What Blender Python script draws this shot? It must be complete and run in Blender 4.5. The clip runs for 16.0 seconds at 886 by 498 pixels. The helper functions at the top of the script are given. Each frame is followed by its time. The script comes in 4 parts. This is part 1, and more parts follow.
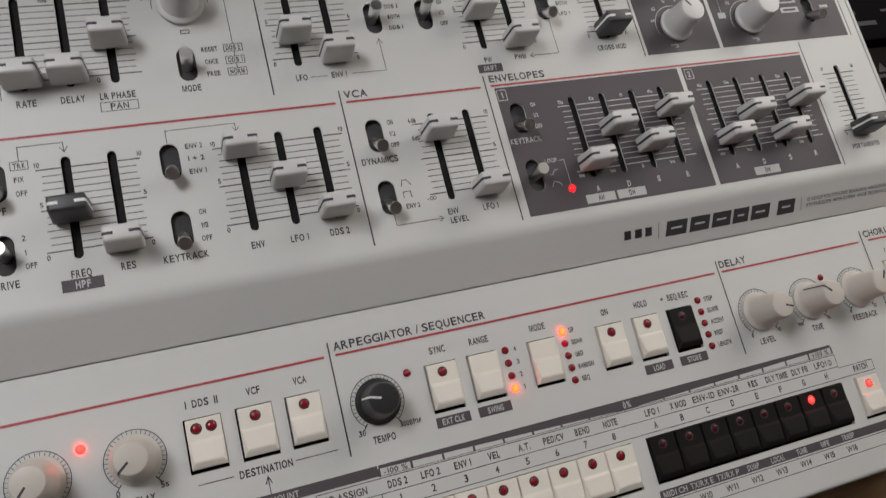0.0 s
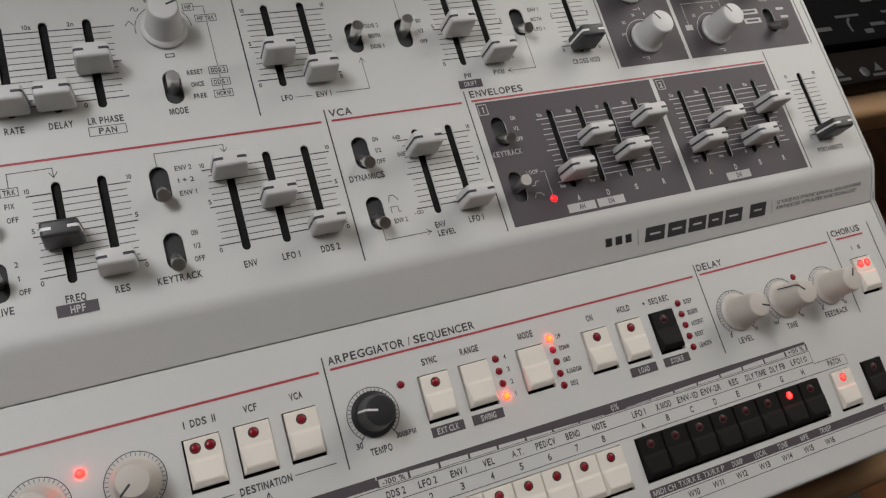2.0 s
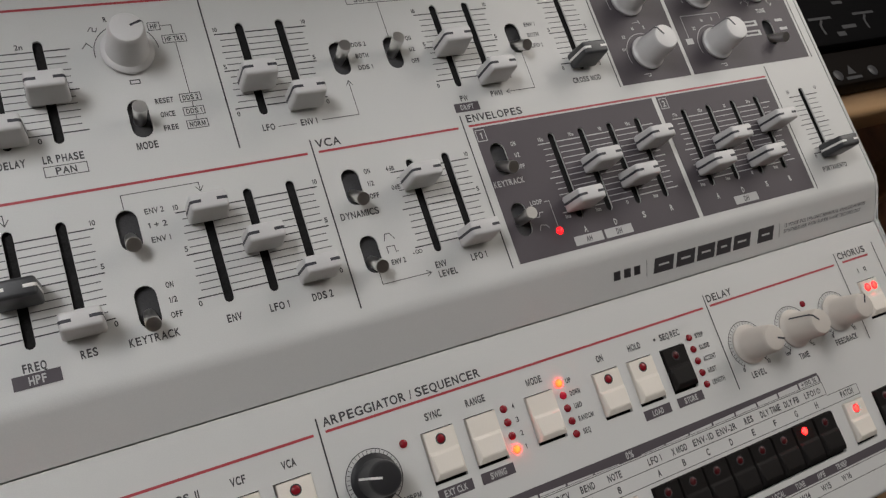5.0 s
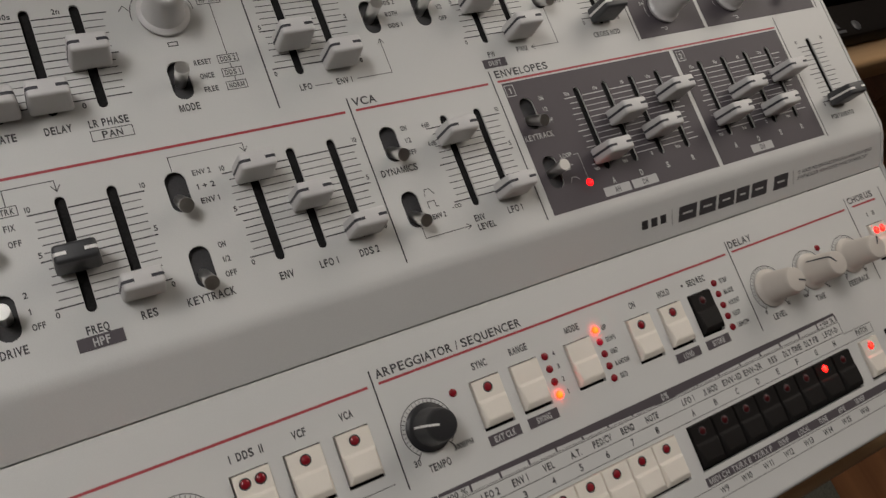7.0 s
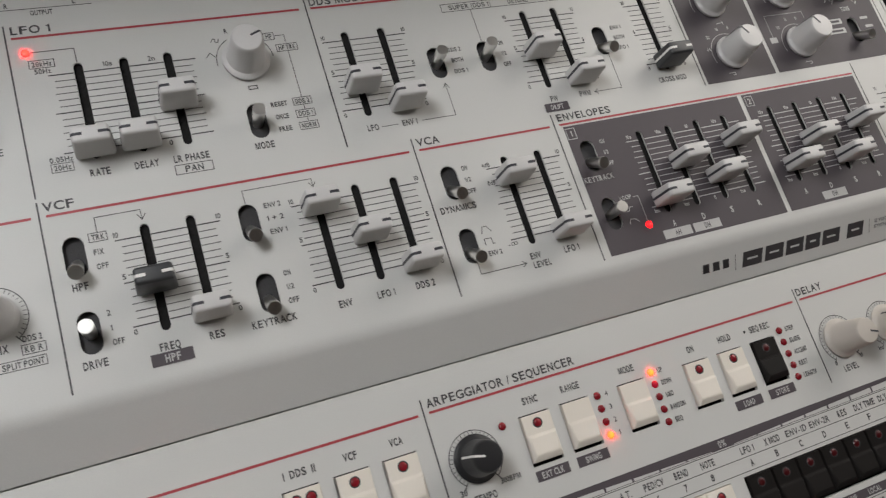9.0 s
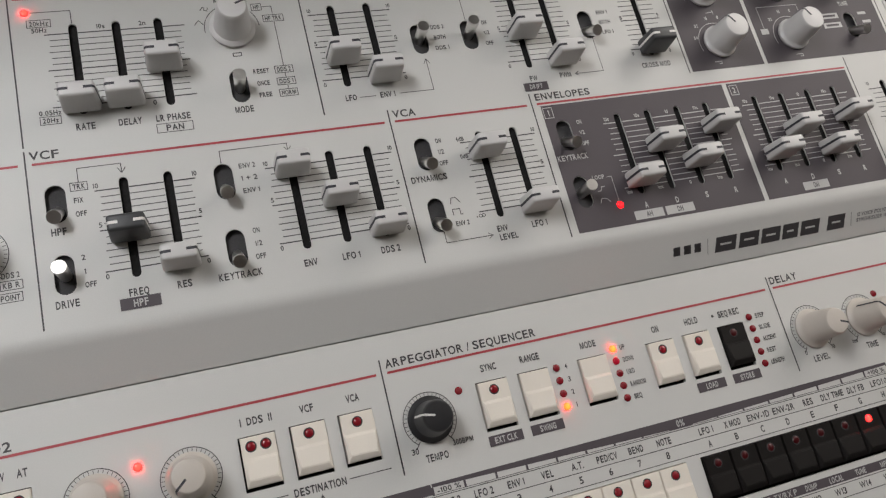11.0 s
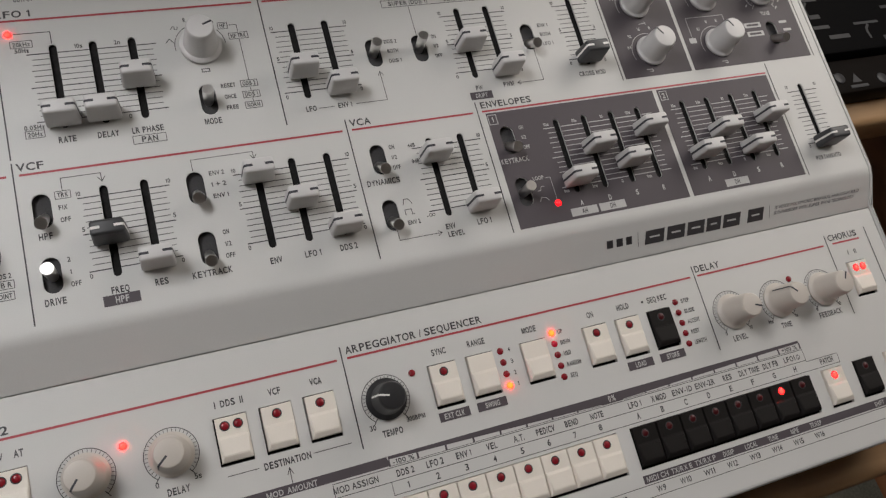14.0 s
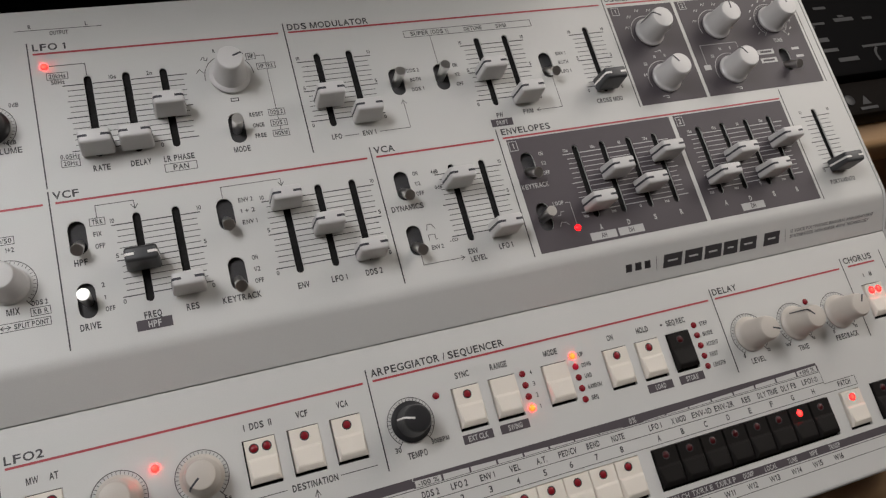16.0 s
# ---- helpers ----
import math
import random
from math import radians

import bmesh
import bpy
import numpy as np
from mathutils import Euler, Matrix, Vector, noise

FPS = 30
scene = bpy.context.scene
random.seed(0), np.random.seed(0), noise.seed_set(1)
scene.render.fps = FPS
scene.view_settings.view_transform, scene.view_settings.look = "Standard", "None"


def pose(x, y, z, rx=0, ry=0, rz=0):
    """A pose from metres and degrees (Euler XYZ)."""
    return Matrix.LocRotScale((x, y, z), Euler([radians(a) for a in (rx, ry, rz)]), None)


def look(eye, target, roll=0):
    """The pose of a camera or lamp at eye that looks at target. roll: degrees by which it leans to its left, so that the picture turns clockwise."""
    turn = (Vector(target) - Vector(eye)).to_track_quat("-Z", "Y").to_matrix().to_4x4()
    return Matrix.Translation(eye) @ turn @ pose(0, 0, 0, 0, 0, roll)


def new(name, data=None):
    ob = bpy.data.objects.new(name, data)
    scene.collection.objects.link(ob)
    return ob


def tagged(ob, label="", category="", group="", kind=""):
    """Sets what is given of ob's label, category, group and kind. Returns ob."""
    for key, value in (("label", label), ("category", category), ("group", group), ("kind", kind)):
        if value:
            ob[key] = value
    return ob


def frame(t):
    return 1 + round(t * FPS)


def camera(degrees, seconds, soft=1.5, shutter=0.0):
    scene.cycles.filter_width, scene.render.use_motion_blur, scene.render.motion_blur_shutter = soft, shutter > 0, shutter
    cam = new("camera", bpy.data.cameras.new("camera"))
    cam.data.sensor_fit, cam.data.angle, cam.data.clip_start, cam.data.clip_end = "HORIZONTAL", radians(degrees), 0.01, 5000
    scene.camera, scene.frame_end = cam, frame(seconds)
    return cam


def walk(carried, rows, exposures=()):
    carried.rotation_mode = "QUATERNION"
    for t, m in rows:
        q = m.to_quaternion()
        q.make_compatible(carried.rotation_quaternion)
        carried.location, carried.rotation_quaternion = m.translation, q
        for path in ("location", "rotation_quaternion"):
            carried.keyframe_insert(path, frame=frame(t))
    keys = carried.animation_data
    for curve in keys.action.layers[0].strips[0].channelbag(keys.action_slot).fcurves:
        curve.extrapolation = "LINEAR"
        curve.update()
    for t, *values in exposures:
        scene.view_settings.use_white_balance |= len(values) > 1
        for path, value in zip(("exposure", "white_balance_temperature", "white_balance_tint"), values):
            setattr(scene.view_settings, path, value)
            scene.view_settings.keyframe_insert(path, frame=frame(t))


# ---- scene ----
cam = camera(60.27, 16.0, soft=1.25, shutter=0.5)
PATH = [
    (0, 0.0024, 0.0074, 1.0539, 25.61, -12.84, -16.71),
    (0.5, 0.0033, 0.0097, 1.0603, 26.47, -12.81, -17.16),
    (1, 0.0011, 0.0072, 1.0572, 26.73, -13.37, -18.03),
    (1.5, -0.0045, 0.0073, 1.0613, 27.02, -13.71, -18.80),
    (2, -0.0063, 0.0080, 1.0577, 27.09, -14.15, -19.50),
    (2.5, -0.0100, 0.0149, 1.0553, 27.53, -14.22, -20.04),
    (3, -0.0102, 0.0250, 1.0494, 27.88, -14.24, -20.33),
    (3.5, -0.0096, 0.0289, 1.0467, 28.33, -14.33, -20.46),
    (3.7, -0.0058, 0.0305, 1.0456, 28.31, -14.51, -20.44),
    (5.8, -0.0181, 0.0383, 1.0383, 26.96, -17.53, -23.77),
    (6, -0.0280, 0.0371, 1.0461, 27.06, -17.49, -24.16),
    (6.5, -0.0323, 0.0326, 1.0366, 26.25, -17.81, -24.99),
    (7, -0.0330, 0.0385, 1.0335, 26.21, -17.73, -25.10),
    (7.5, -0.0362, 0.0502, 1.0195, 26.00, -17.19, -24.46),
    (8, -0.0280, 0.0478, 1.0272, 26.77, -15.89, -23.41),
    (8.5, -0.0326, 0.0344, 1.0392, 27.73, -13.87, -21.71),
    (9, -0.0266, 0.0296, 1.0437, 27.98, -12.58, -20.18),
    (9.5, -0.0063, 0.0140, 1.0464, 28.24, -11.59, -18.75),
    (10, -0.0045, 0.0089, 1.0495, 28.00, -11.20, -17.66),
    (10.2, -0.0067, 0.0075, 1.0498, 27.94, -11.07, -17.31),
    (12.3, -0.0077, 0.0074, 1.0591, 26.06, -11.40, -15.70),
    (12.5, -0.0076, 0.0079, 1.0622, 25.89, -11.53, -15.82),
    (13, -0.0059, 0.0079, 1.0687, 25.86, -11.95, -16.36),
    (13.5, -0.0050, 0.0004, 1.0741, 26.11, -12.39, -17.17),
    (14, -0.0066, -0.0024, 1.0806, 26.53, -12.35, -17.82),
    (14.5, -0.0083, -0.0026, 1.0828, 27.05, -12.36, -18.19),
    (15, -0.0102, -0.0015, 1.0850, 27.50, -12.20, -18.19),
    (15.5, -0.0125, 0.0000, 1.0851, 27.93, -11.99, -17.96),
    (16, -0.0145, -0.0001, 1.0856, 27.83, -11.92, -17.69),
]
walk(cam, [(t, pose(x, y, z, rx, ry, rz)) for t, x, y, z, rx, ry, rz in PATH],
     exposures=[(0, -0.03, 6510, 10), (3.5, -0.03, 6500, 10), (6.0, -0.13, 6540, 10), (6.5, -0.13, 6700, 11), (7.0, -0.33, 6860, 11), (7.5, -0.63, 7060, 11), (8.0, -0.43, 6800, 10), (8.5, 0.04, 6500, 8), (9.0, 0.05, 6520, 9), (9.5, 0.07, 6560, 10), (10.0, 0.09, 6560, 10), (12.5, -0.06, 6560, 10), (13.0, -0.13, 6560, 11), (13.5, -0.03, 6610, 11), (16.0, -0.03, 6610, 11)])

# ---- world and light ----
world = bpy.data.worlds.new("world")
world.use_nodes = True
scene.world = world
world.node_tree.nodes["Background"].inputs[0].default_value = (0.55, 0.58, 0.62, 1)
world.node_tree.nodes["Background"].inputs[1].default_value = 0.02


def area_lamp(name, eye, target, size, power, colour):
    data = bpy.data.lights.new(name, "AREA")
    data.shape, data.size, data.energy, data.color = "DISK", size, power, colour
    ob = new(name, data)
    ob.matrix_world = look(eye, target)
    return ob


# Both unseen: west follows the cast shadows, east is an added soft fill.
LAMP_WEST, FILL_EAST = (-0.25, 0.26, 1.52), (0.70, 0.41, 1.46)
area_lamp("unseen_light", LAMP_WEST, (0.1, 0.1, 0.8), 0.42, 5.75, (0.968, 0.967, 0.985))
area_lamp("unseen_light", FILL_EAST, (0.1, 0.1, 0.8), 0.80, 7.85, (1.0, 0.942, 0.885))

# ---- materials ----


def nodes_of(name):
    m = bpy.data.materials.new(name)
    m.use_nodes = True
    t = m.node_tree
    return m, t, t.nodes["Principled BSDF"]


def surface(name, colour, rough=0.5, metal=0.0, vary=0.04, grain=1500.0, bump=0.05, big=12.0, coat=0.0, spec=0.5):
    """A surface with large soft blotches and fine grain in colour, gloss and relief."""
    m, t, p = nodes_of(name)
    co = t.nodes.new("ShaderNodeTexCoord")
    large = t.nodes.new("ShaderNodeTexNoise")
    large.inputs["Scale"].default_value, large.inputs["Detail"].default_value = big, 5.0
    fine = t.nodes.new("ShaderNodeTexNoise")
    fine.inputs["Scale"].default_value, fine.inputs["Detail"].default_value = grain, 2.0
    t.links.new(co.outputs["Object"], large.inputs["Vector"])
    t.links.new(co.outputs["Object"], fine.inputs["Vector"])
    add = t.nodes.new("ShaderNodeMath")
    add.operation = "ADD"
    t.links.new(large.outputs["Fac"], add.inputs[0])
    t.links.new(fine.outputs["Fac"], add.inputs[1])
    ramp = t.nodes.new("ShaderNodeMapRange")
    ramp.inputs["From Min"].default_value, ramp.inputs["From Max"].default_value = 0.6, 1.4
    ramp.inputs["To Min"].default_value, ramp.inputs["To Max"].default_value = 1 - vary, 1 + vary
    t.links.new(add.outputs[0], ramp.inputs["Value"])
    mul = t.nodes.new("ShaderNodeVectorMath")
    mul.operation = "SCALE"
    mul.inputs[0].default_value = colour
    t.links.new(ramp.outputs[0], mul.inputs["Scale"])
    t.links.new(mul.outputs[0], p.inputs["Base Color"])
    rr = t.nodes.new("ShaderNodeMapRange")
    rr.inputs["To Min"].default_value, rr.inputs["To Max"].default_value = max(rough - 0.06, 0.03), min(rough + 0.06, 1)
    t.links.new(large.outputs["Fac"], rr.inputs["Value"])
    t.links.new(rr.outputs[0], p.inputs["Roughness"])
    p.inputs["Metallic"].default_value = metal
    p.inputs["Coat Weight"].default_value = coat
    p.inputs["Specular IOR Level"].default_value = spec
    if bump:
        b = t.nodes.new("ShaderNodeBump")
        b.inputs["Strength"].default_value, b.inputs["Distance"].default_value = bump, 0.0003
        t.links.new(fine.outputs["Fac"], b.inputs["Height"])
        t.links.new(b.outputs[0], p.inputs["Normal"])
    return m


def glowing(name, colour, glow, strength, rough=0.2):
    m, t, p = nodes_of(name)
    p.inputs["Base Color"].default_value = (*colour, 1)
    p.inputs["Roughness"].default_value = rough
    p.inputs["Emission Color"].default_value = (*glow, 1)
    p.inputs["Emission Strength"].default_value = strength
    return m


def lit_lens(name, colour, core, rim, strength):
    """A lit lamp whose chip glows hotter in the middle of its coloured lens."""
    m, t, p = nodes_of(name)
    p.inputs["Base Color"].default_value = (*colour, 1)
    p.inputs["Roughness"].default_value = 0.2
    co = t.nodes.new("ShaderNodeTexCoord")
    flat = t.nodes.new("ShaderNodeVectorMath")
    flat.operation = "MULTIPLY"
    flat.inputs[1].default_value = (1, 1, 0)
    far = t.nodes.new("ShaderNodeVectorMath")
    far.operation = "LENGTH"
    fade = t.nodes.new("ShaderNodeMapRange")
    fade.inputs["From Min"].default_value, fade.inputs["From Max"].default_value = 0.0005, 0.0017
    mix = t.nodes.new("ShaderNodeMix")
    mix.data_type = "RGBA"
    mix.inputs["A"].default_value, mix.inputs["B"].default_value = (*core, 1), (*rim, 1)
    t.links.new(co.outputs["Object"], flat.inputs[0])
    t.links.new(flat.outputs[0], far.inputs[0])
    t.links.new(far.outputs["Value"], fade.inputs["Value"])
    t.links.new(fade.outputs[0], mix.inputs["Factor"])
    t.links.new(mix.outputs["Result"], p.inputs["Emission Color"])
    p.inputs["Emission Strength"].default_value = strength
    return m


def timber(name, light, dark, scale=1.0, rough=0.45, axis=0):
    m, t, p = nodes_of(name)
    co = t.nodes.new("ShaderNodeTexCoord")
    mp = t.nodes.new("ShaderNodeMapping")
    stretch = [26.0 * scale, 26.0 * scale, 26.0 * scale]
    stretch[axis] = 1.6 * scale
    mp.inputs["Scale"].default_value = stretch
    t.links.new(co.outputs["Object"], mp.inputs["Vector"])
    n = t.nodes.new("ShaderNodeTexNoise")
    n.inputs["Scale"].default_value, n.inputs["Detail"].default_value, n.inputs["Distortion"].default_value = 2.2, 8.0, 0.6
    t.links.new(mp.outputs[0], n.inputs["Vector"])
    r = t.nodes.new("ShaderNodeValToRGB")
    r.color_ramp.elements[0].position, r.color_ramp.elements[0].color = 0.32, (*dark, 1)
    r.color_ramp.elements[1].position, r.color_ramp.elements[1].color = 0.68, (*light, 1)
    t.links.new(n.outputs["Fac"], r.inputs["Fac"])
    t.links.new(r.outputs[0], p.inputs["Base Color"])
    b = t.nodes.new("ShaderNodeBump")
    b.inputs["Strength"].default_value, b.inputs["Distance"].default_value = 0.15, 0.001
    t.links.new(n.outputs["Fac"], b.inputs["Height"])
    t.links.new(b.outputs[0], p.inputs["Normal"])
    p.inputs["Roughness"].default_value = rough
    return m


PAINT = surface("panel_paint", (0.62, 0.62, 0.60), 0.46, vary=0.035, grain=2400, bump=0.10, big=9)
CASE = surface("case_paint", (0.60, 0.60, 0.585), 0.46, vary=0.03, grain=2400, bump=0.10)
DARK = surface("dark_print", (0.088, 0.076, 0.085), 0.55, spec=0.35, vary=0.06, grain=2400, bump=0.08, big=14)
INK = surface("dark_ink", (0.050, 0.047, 0.050), 0.5, vary=0.08, bump=0)
FAINT = surface("faint_ink", (0.13, 0.13, 0.135), 0.5, vary=0.08, bump=0)
SCALE = surface("scale_ink", (0.085, 0.083, 0.086), 0.5, vary=0.08, bump=0)
PALE = surface("pale_ink", (0.50, 0.495, 0.49), 0.5, vary=0.06, bump=0)
RED = surface("red_ink", (0.42, 0.055, 0.065), 0.45, vary=0.08, bump=0)
GREY_PLASTIC = surface("light_grey_plastic", (0.63, 0.62, 0.61), 0.38, vary=0.03, grain=3000, bump=0.06)
# Light grey for the lower knobs, with the wood's warm reflection in its colour.
GREY_WARM_LIT = surface("grey_plastic_warm_lit", (0.58, 0.535, 0.48), 0.38, vary=0.03, grain=3000, bump=0.06)
CREAM_PLASTIC = surface("cream_plastic", (0.83, 0.775, 0.69), 0.36, vary=0.03, grain=3000, bump=0.05)
BLACK_PLASTIC = surface("black_plastic", (0.022, 0.022, 0.024), 0.38, vary=0.15, grain=3000, bump=0.08)
CAP_BLACK = surface("charcoal_plastic", (0.045, 0.047, 0.050), 0.42, vary=0.12, grain=3000, bump=0.08)
KEY_BLACK = surface("black_button_plastic", (0.012, 0.0105, 0.010), 0.5, spec=0.18, vary=0.12, grain=3000, bump=0.08)
WELL = surface("slot_black", (0.030, 0.029, 0.031), 0.7, vary=0.2, bump=0.1)
SHIELD = surface("dust_shield_grey", (0.115, 0.112, 0.115), 0.6, vary=0.15, bump=0.1)
LINE_DARK = surface("dark_line", (0.04, 0.04, 0.05), 0.5, vary=0.1, bump=0)
LINE_WHITE = surface("white_line", (0.78, 0.77, 0.74), 0.5, vary=0.05, bump=0)
CHROME = surface("polished_steel", (0.74, 0.73, 0.71), 0.30, metal=1.0, vary=0.05, grain=900, bump=0.03)
LED_OFF = surface("red_lens", (0.24, 0.010, 0.018), 0.24, vary=0.15, bump=0, coat=0.2)
LED_RED = lit_lens("red_lens_lit", (0.25, 0.01, 0.012), (1.0, 0.005, 0.007), (1.0, 0.002, 0.004), 6.0)
LED_HOT = lit_lens("bright_red_lens_lit", (0.25, 0.01, 0.012), (1.0, 0.006, 0.004), (1.0, 0.0025, 0.0025), 26.0)
LED_ORANGE = lit_lens("orange_lens_lit", (0.25, 0.03, 0.01), (1.0, 0.019, 0.0025), (1.0, 0.007, 0.002), 28.0)
LED_ROSE = lit_lens("rose_lens_lit", (0.25, 0.01, 0.02), (1.0, 0.0040, 0.0025), (1.0, 0.0013, 0.002), 44.0)
LED_DARK = surface("smoked_red_lens", (0.060, 0.004, 0.006), 0.30, vary=0.15, bump=0, coat=0.0)
LED_DIM = glowing("red_lens_dim", (0.35, 0.01, 0.03), (1.0, 0.02, 0.05), 0.12)
OAK = timber("oak_board", (0.42, 0.27, 0.14), (0.27, 0.155, 0.075))
PINE = timber("pine_table", (0.46, 0.29, 0.15), (0.31, 0.185, 0.09))
PARQUET = timber("reddish_floor", (0.42, 0.19, 0.085), (0.25, 0.10, 0.045), 0.35, 0.3, axis=1)
RUG = surface("grey_green_rug", (0.20, 0.20, 0.165), 0.95, vary=0.35, grain=260, bump=0.8, big=20)
WALL = surface("wall_paint", (0.62, 0.60, 0.56), 0.9, vary=0.05, grain=300, bump=0.2, big=2)
CEIL = surface("ceiling_paint", (0.80, 0.79, 0.77), 0.9, vary=0.03, grain=300, bump=0.2, big=2)
GEAR_BLACK = surface("console_black", (0.0032, 0.0032, 0.0036), 0.6, spec=0.05, vary=0.2, grain=2000, bump=0.08)
GEAR_BROWN = surface("console_dark_brown", (0.0065, 0.0048, 0.004), 0.6, spec=0.08, vary=0.2, grain=2000, bump=0.08)
GEAR_GREY = surface("console_grey_print", (0.036, 0.037, 0.04), 0.5, vary=0.1, bump=0)
LAMP_WHITE = surface("lamp_enamel", (0.75, 0.74, 0.72), 0.4)

# ---- helpers for meshes ----
MM = 0.001
PANEL = pose(0, 0, 0.795, 9, 0, 0)
LOWER_Z = -9.0
WORLD = {}


def bm_object(name, bm, material, smooth=0.0):
    me = bpy.data.meshes.new(name)
    bmesh.ops.recalc_face_normals(bm, faces=bm.faces[:]) if bm.faces else None
    bm.to_mesh(me)
    bm.free()
    if material:
        me.materials.append(material)
    if smooth:
        me.shade_smooth()
        me.set_sharp_from_angle(angle=radians(smooth))
    return new(name, me)


def thing(name, m, label, category, group="", kind=""):
    ob = new(name)
    ob.matrix_basis = m
    WORLD[ob] = m.copy()
    return tagged(ob, label, category, group, kind)


def solid(name, bm, material, m, label, category, group="", kind="", smooth=0.0):
    ob = bm_object(name, bm, material, smooth)
    ob.matrix_basis = m
    WORLD[ob] = m.copy()
    return tagged(ob, label, category, group, kind)


def place(ob, parent, m):
    ob.parent = parent
    ob.matrix_basis = WORLD[parent].inverted() @ m
    WORLD[ob] = m.copy()
    return ob


def part(name, bm, material, parent, label="", m=PANEL, smooth=0.0):
    """bm as one mesh under parent; m: its pose in the world."""
    ob = place(bm_object(name, bm, material, smooth), parent, m)
    return tagged(ob, label) if label else ob


def share(name, mesh, parent, m, label=""):
    ob = place(new(name, mesh), parent, m)
    return tagged(ob, label) if label else ob


def at_mm(x, y, z=0.0, turn=0.0):
    """A pose on the panel, x and y in millimetres along it and z out of it."""
    return PANEL @ Matrix.Translation((x * MM, y * MM, z * MM)) @ Matrix.Rotation(radians(turn), 4, "Z")


def add_box(bm, x0, x1, y0, y1, z0, z1, s=MM):
    v = [bm.verts.new((x * s, y * s, z * s)) for z in (z0, z1) for y in (y0, y1) for x in (x0, x1)]
    for f in ((0, 1, 3, 2), (4, 6, 7, 5), (0, 4, 5, 1), (2, 3, 7, 6), (0, 2, 6, 4), (1, 5, 7, 3)):
        bm.faces.new([v[i] for i in f])
    return bm


def rounded_box(x0, x1, y0, y1, z0, z1, r, seg=2, s=MM):
    bm = add_box(bmesh.new(), x0, x1, y0, y1, z0, z1, s)
    bmesh.ops.bevel(bm, geom=bm.edges[:], offset=r * s, segments=seg, profile=0.5, affect="EDGES")
    return bm


def lathe(profile, seg=40, bm=None, cx=0.0, cy=0.0, s=MM):
    """A turned body: radius and height pairs from the foot to the top."""
    bm = bm or bmesh.new()
    rings = []
    for r, z in profile:
        rings.append([bm.verts.new(((cx + r * math.cos(2 * math.pi * k / seg)) * s, (cy + r * math.sin(2 * math.pi * k / seg)) * s, z * s)) for k in range(seg)])
    for a, b in zip(rings, rings[1:]):
        for k in range(seg):
            bm.faces.new((a[k], a[(k + 1) % seg], b[(k + 1) % seg], b[k]))
    bm.faces.new(rings[-1])
    bm.faces.new(rings[0][::-1])
    return bm


def stadium(cx, cy, w, length, n=8):
    """The outline of a slot with round ends, upright."""
    r, h = w / 2, length / 2 - w / 2
    top = [(cx + r * math.cos(math.pi * k / n), cy + h + r * math.sin(math.pi * k / n)) for k in range(n + 1)]
    return top + [(2 * cx - x, 2 * cy - y) for x, y in top]


def rectangle(x0, x1, y0, y1):
    return [(x0, y0), (x1, y0), (x1, y1), (x0, y1)]


def sheet(outline, holes, top, thick):
    """A plate with openings right through it."""
    from mathutils.geometry import tessellate_polygon
    loops = [outline] + holes
    flat = [p for loop in loops for p in loop]
    bm = bmesh.new()
    upper = [bm.verts.new((x * MM, y * MM, top * MM)) for x, y in flat]
    lower = [bm.verts.new((x * MM, y * MM, (top - thick) * MM)) for x, y in flat]
    for tri in tessellate_polygon([[Vector((x, y, 0)) for x, y in loop] for loop in loops]):
        bm.faces.new([upper[i] for i in tri])
        bm.faces.new([lower[i] for i in tri][::-1])
    start = 0
    for loop in loops:
        n = len(loop)
        for k in range(n):
            a, b = start + k, start + (k + 1) % n
            bm.faces.new((upper[a], upper[b], lower[b], lower[a]))
        start += n
    return bm


def stroke(bm, points, w, z, closed=False):
    """A thin printed line through the points, in millimetres, mitred at its corners."""
    pts, n = [Vector(p) for p in points], len(points)
    closed = closed or (n > 2 and (pts[0] - pts[-1]).length < 1e-6)
    if closed and (pts[0] - pts[-1]).length < 1e-6:
        pts, n = pts[:-1], n - 1
    sides = []
    for k, p in enumerate(pts):
        ahead = (pts[(k + 1) % n] - p).normalized() if closed or k < n - 1 else (p - pts[k - 1]).normalized()
        back = (p - pts[k - 1]).normalized() if closed or k > 0 else ahead
        mid = (ahead + back).normalized() if (ahead + back).length > 1e-3 else ahead
        across = Vector((-mid.y, mid.x)) * (w / 2 / max(mid.dot(ahead), 0.4))
        if not closed and k in (0, n - 1):
            p = p + mid * (w / 2 if k else -w / 2)
        sides.append([bm.verts.new((q.x * MM, q.y * MM, z * MM)) for q in (p + across, p - across)])
    for k in range(n if closed else n - 1):
        a, b = sides[k], sides[(k + 1) % n]
        bm.faces.new((a[0], a[1], b[1], b[0]))
    return bm


def patch(x0, x1, y0, y1, z):
    bm = bmesh.new()
    bm.faces.new([bm.verts.new((x * MM, y * MM, z * MM)) for x, y in rectangle(x0, x1, y0, y1)])
    return bm


def arc(cx, cy, r, a0, a1, n=28):
    return [(cx + r * math.cos(radians(a0 + (a1 - a0) * k / n)), cy + r * math.sin(radians(a0 + (a1 - a0) * k / n))) for k in range(n + 1)]


# ---- the room ----


def plain_box(name, x0, x1, y0, y1, z0, z1, material, label, category, kind="structure"):
    return solid(name, add_box(bmesh.new(), x0, x1, y0, y1, z0, z1, 1.0), material, Matrix(), label, category, kind=kind)


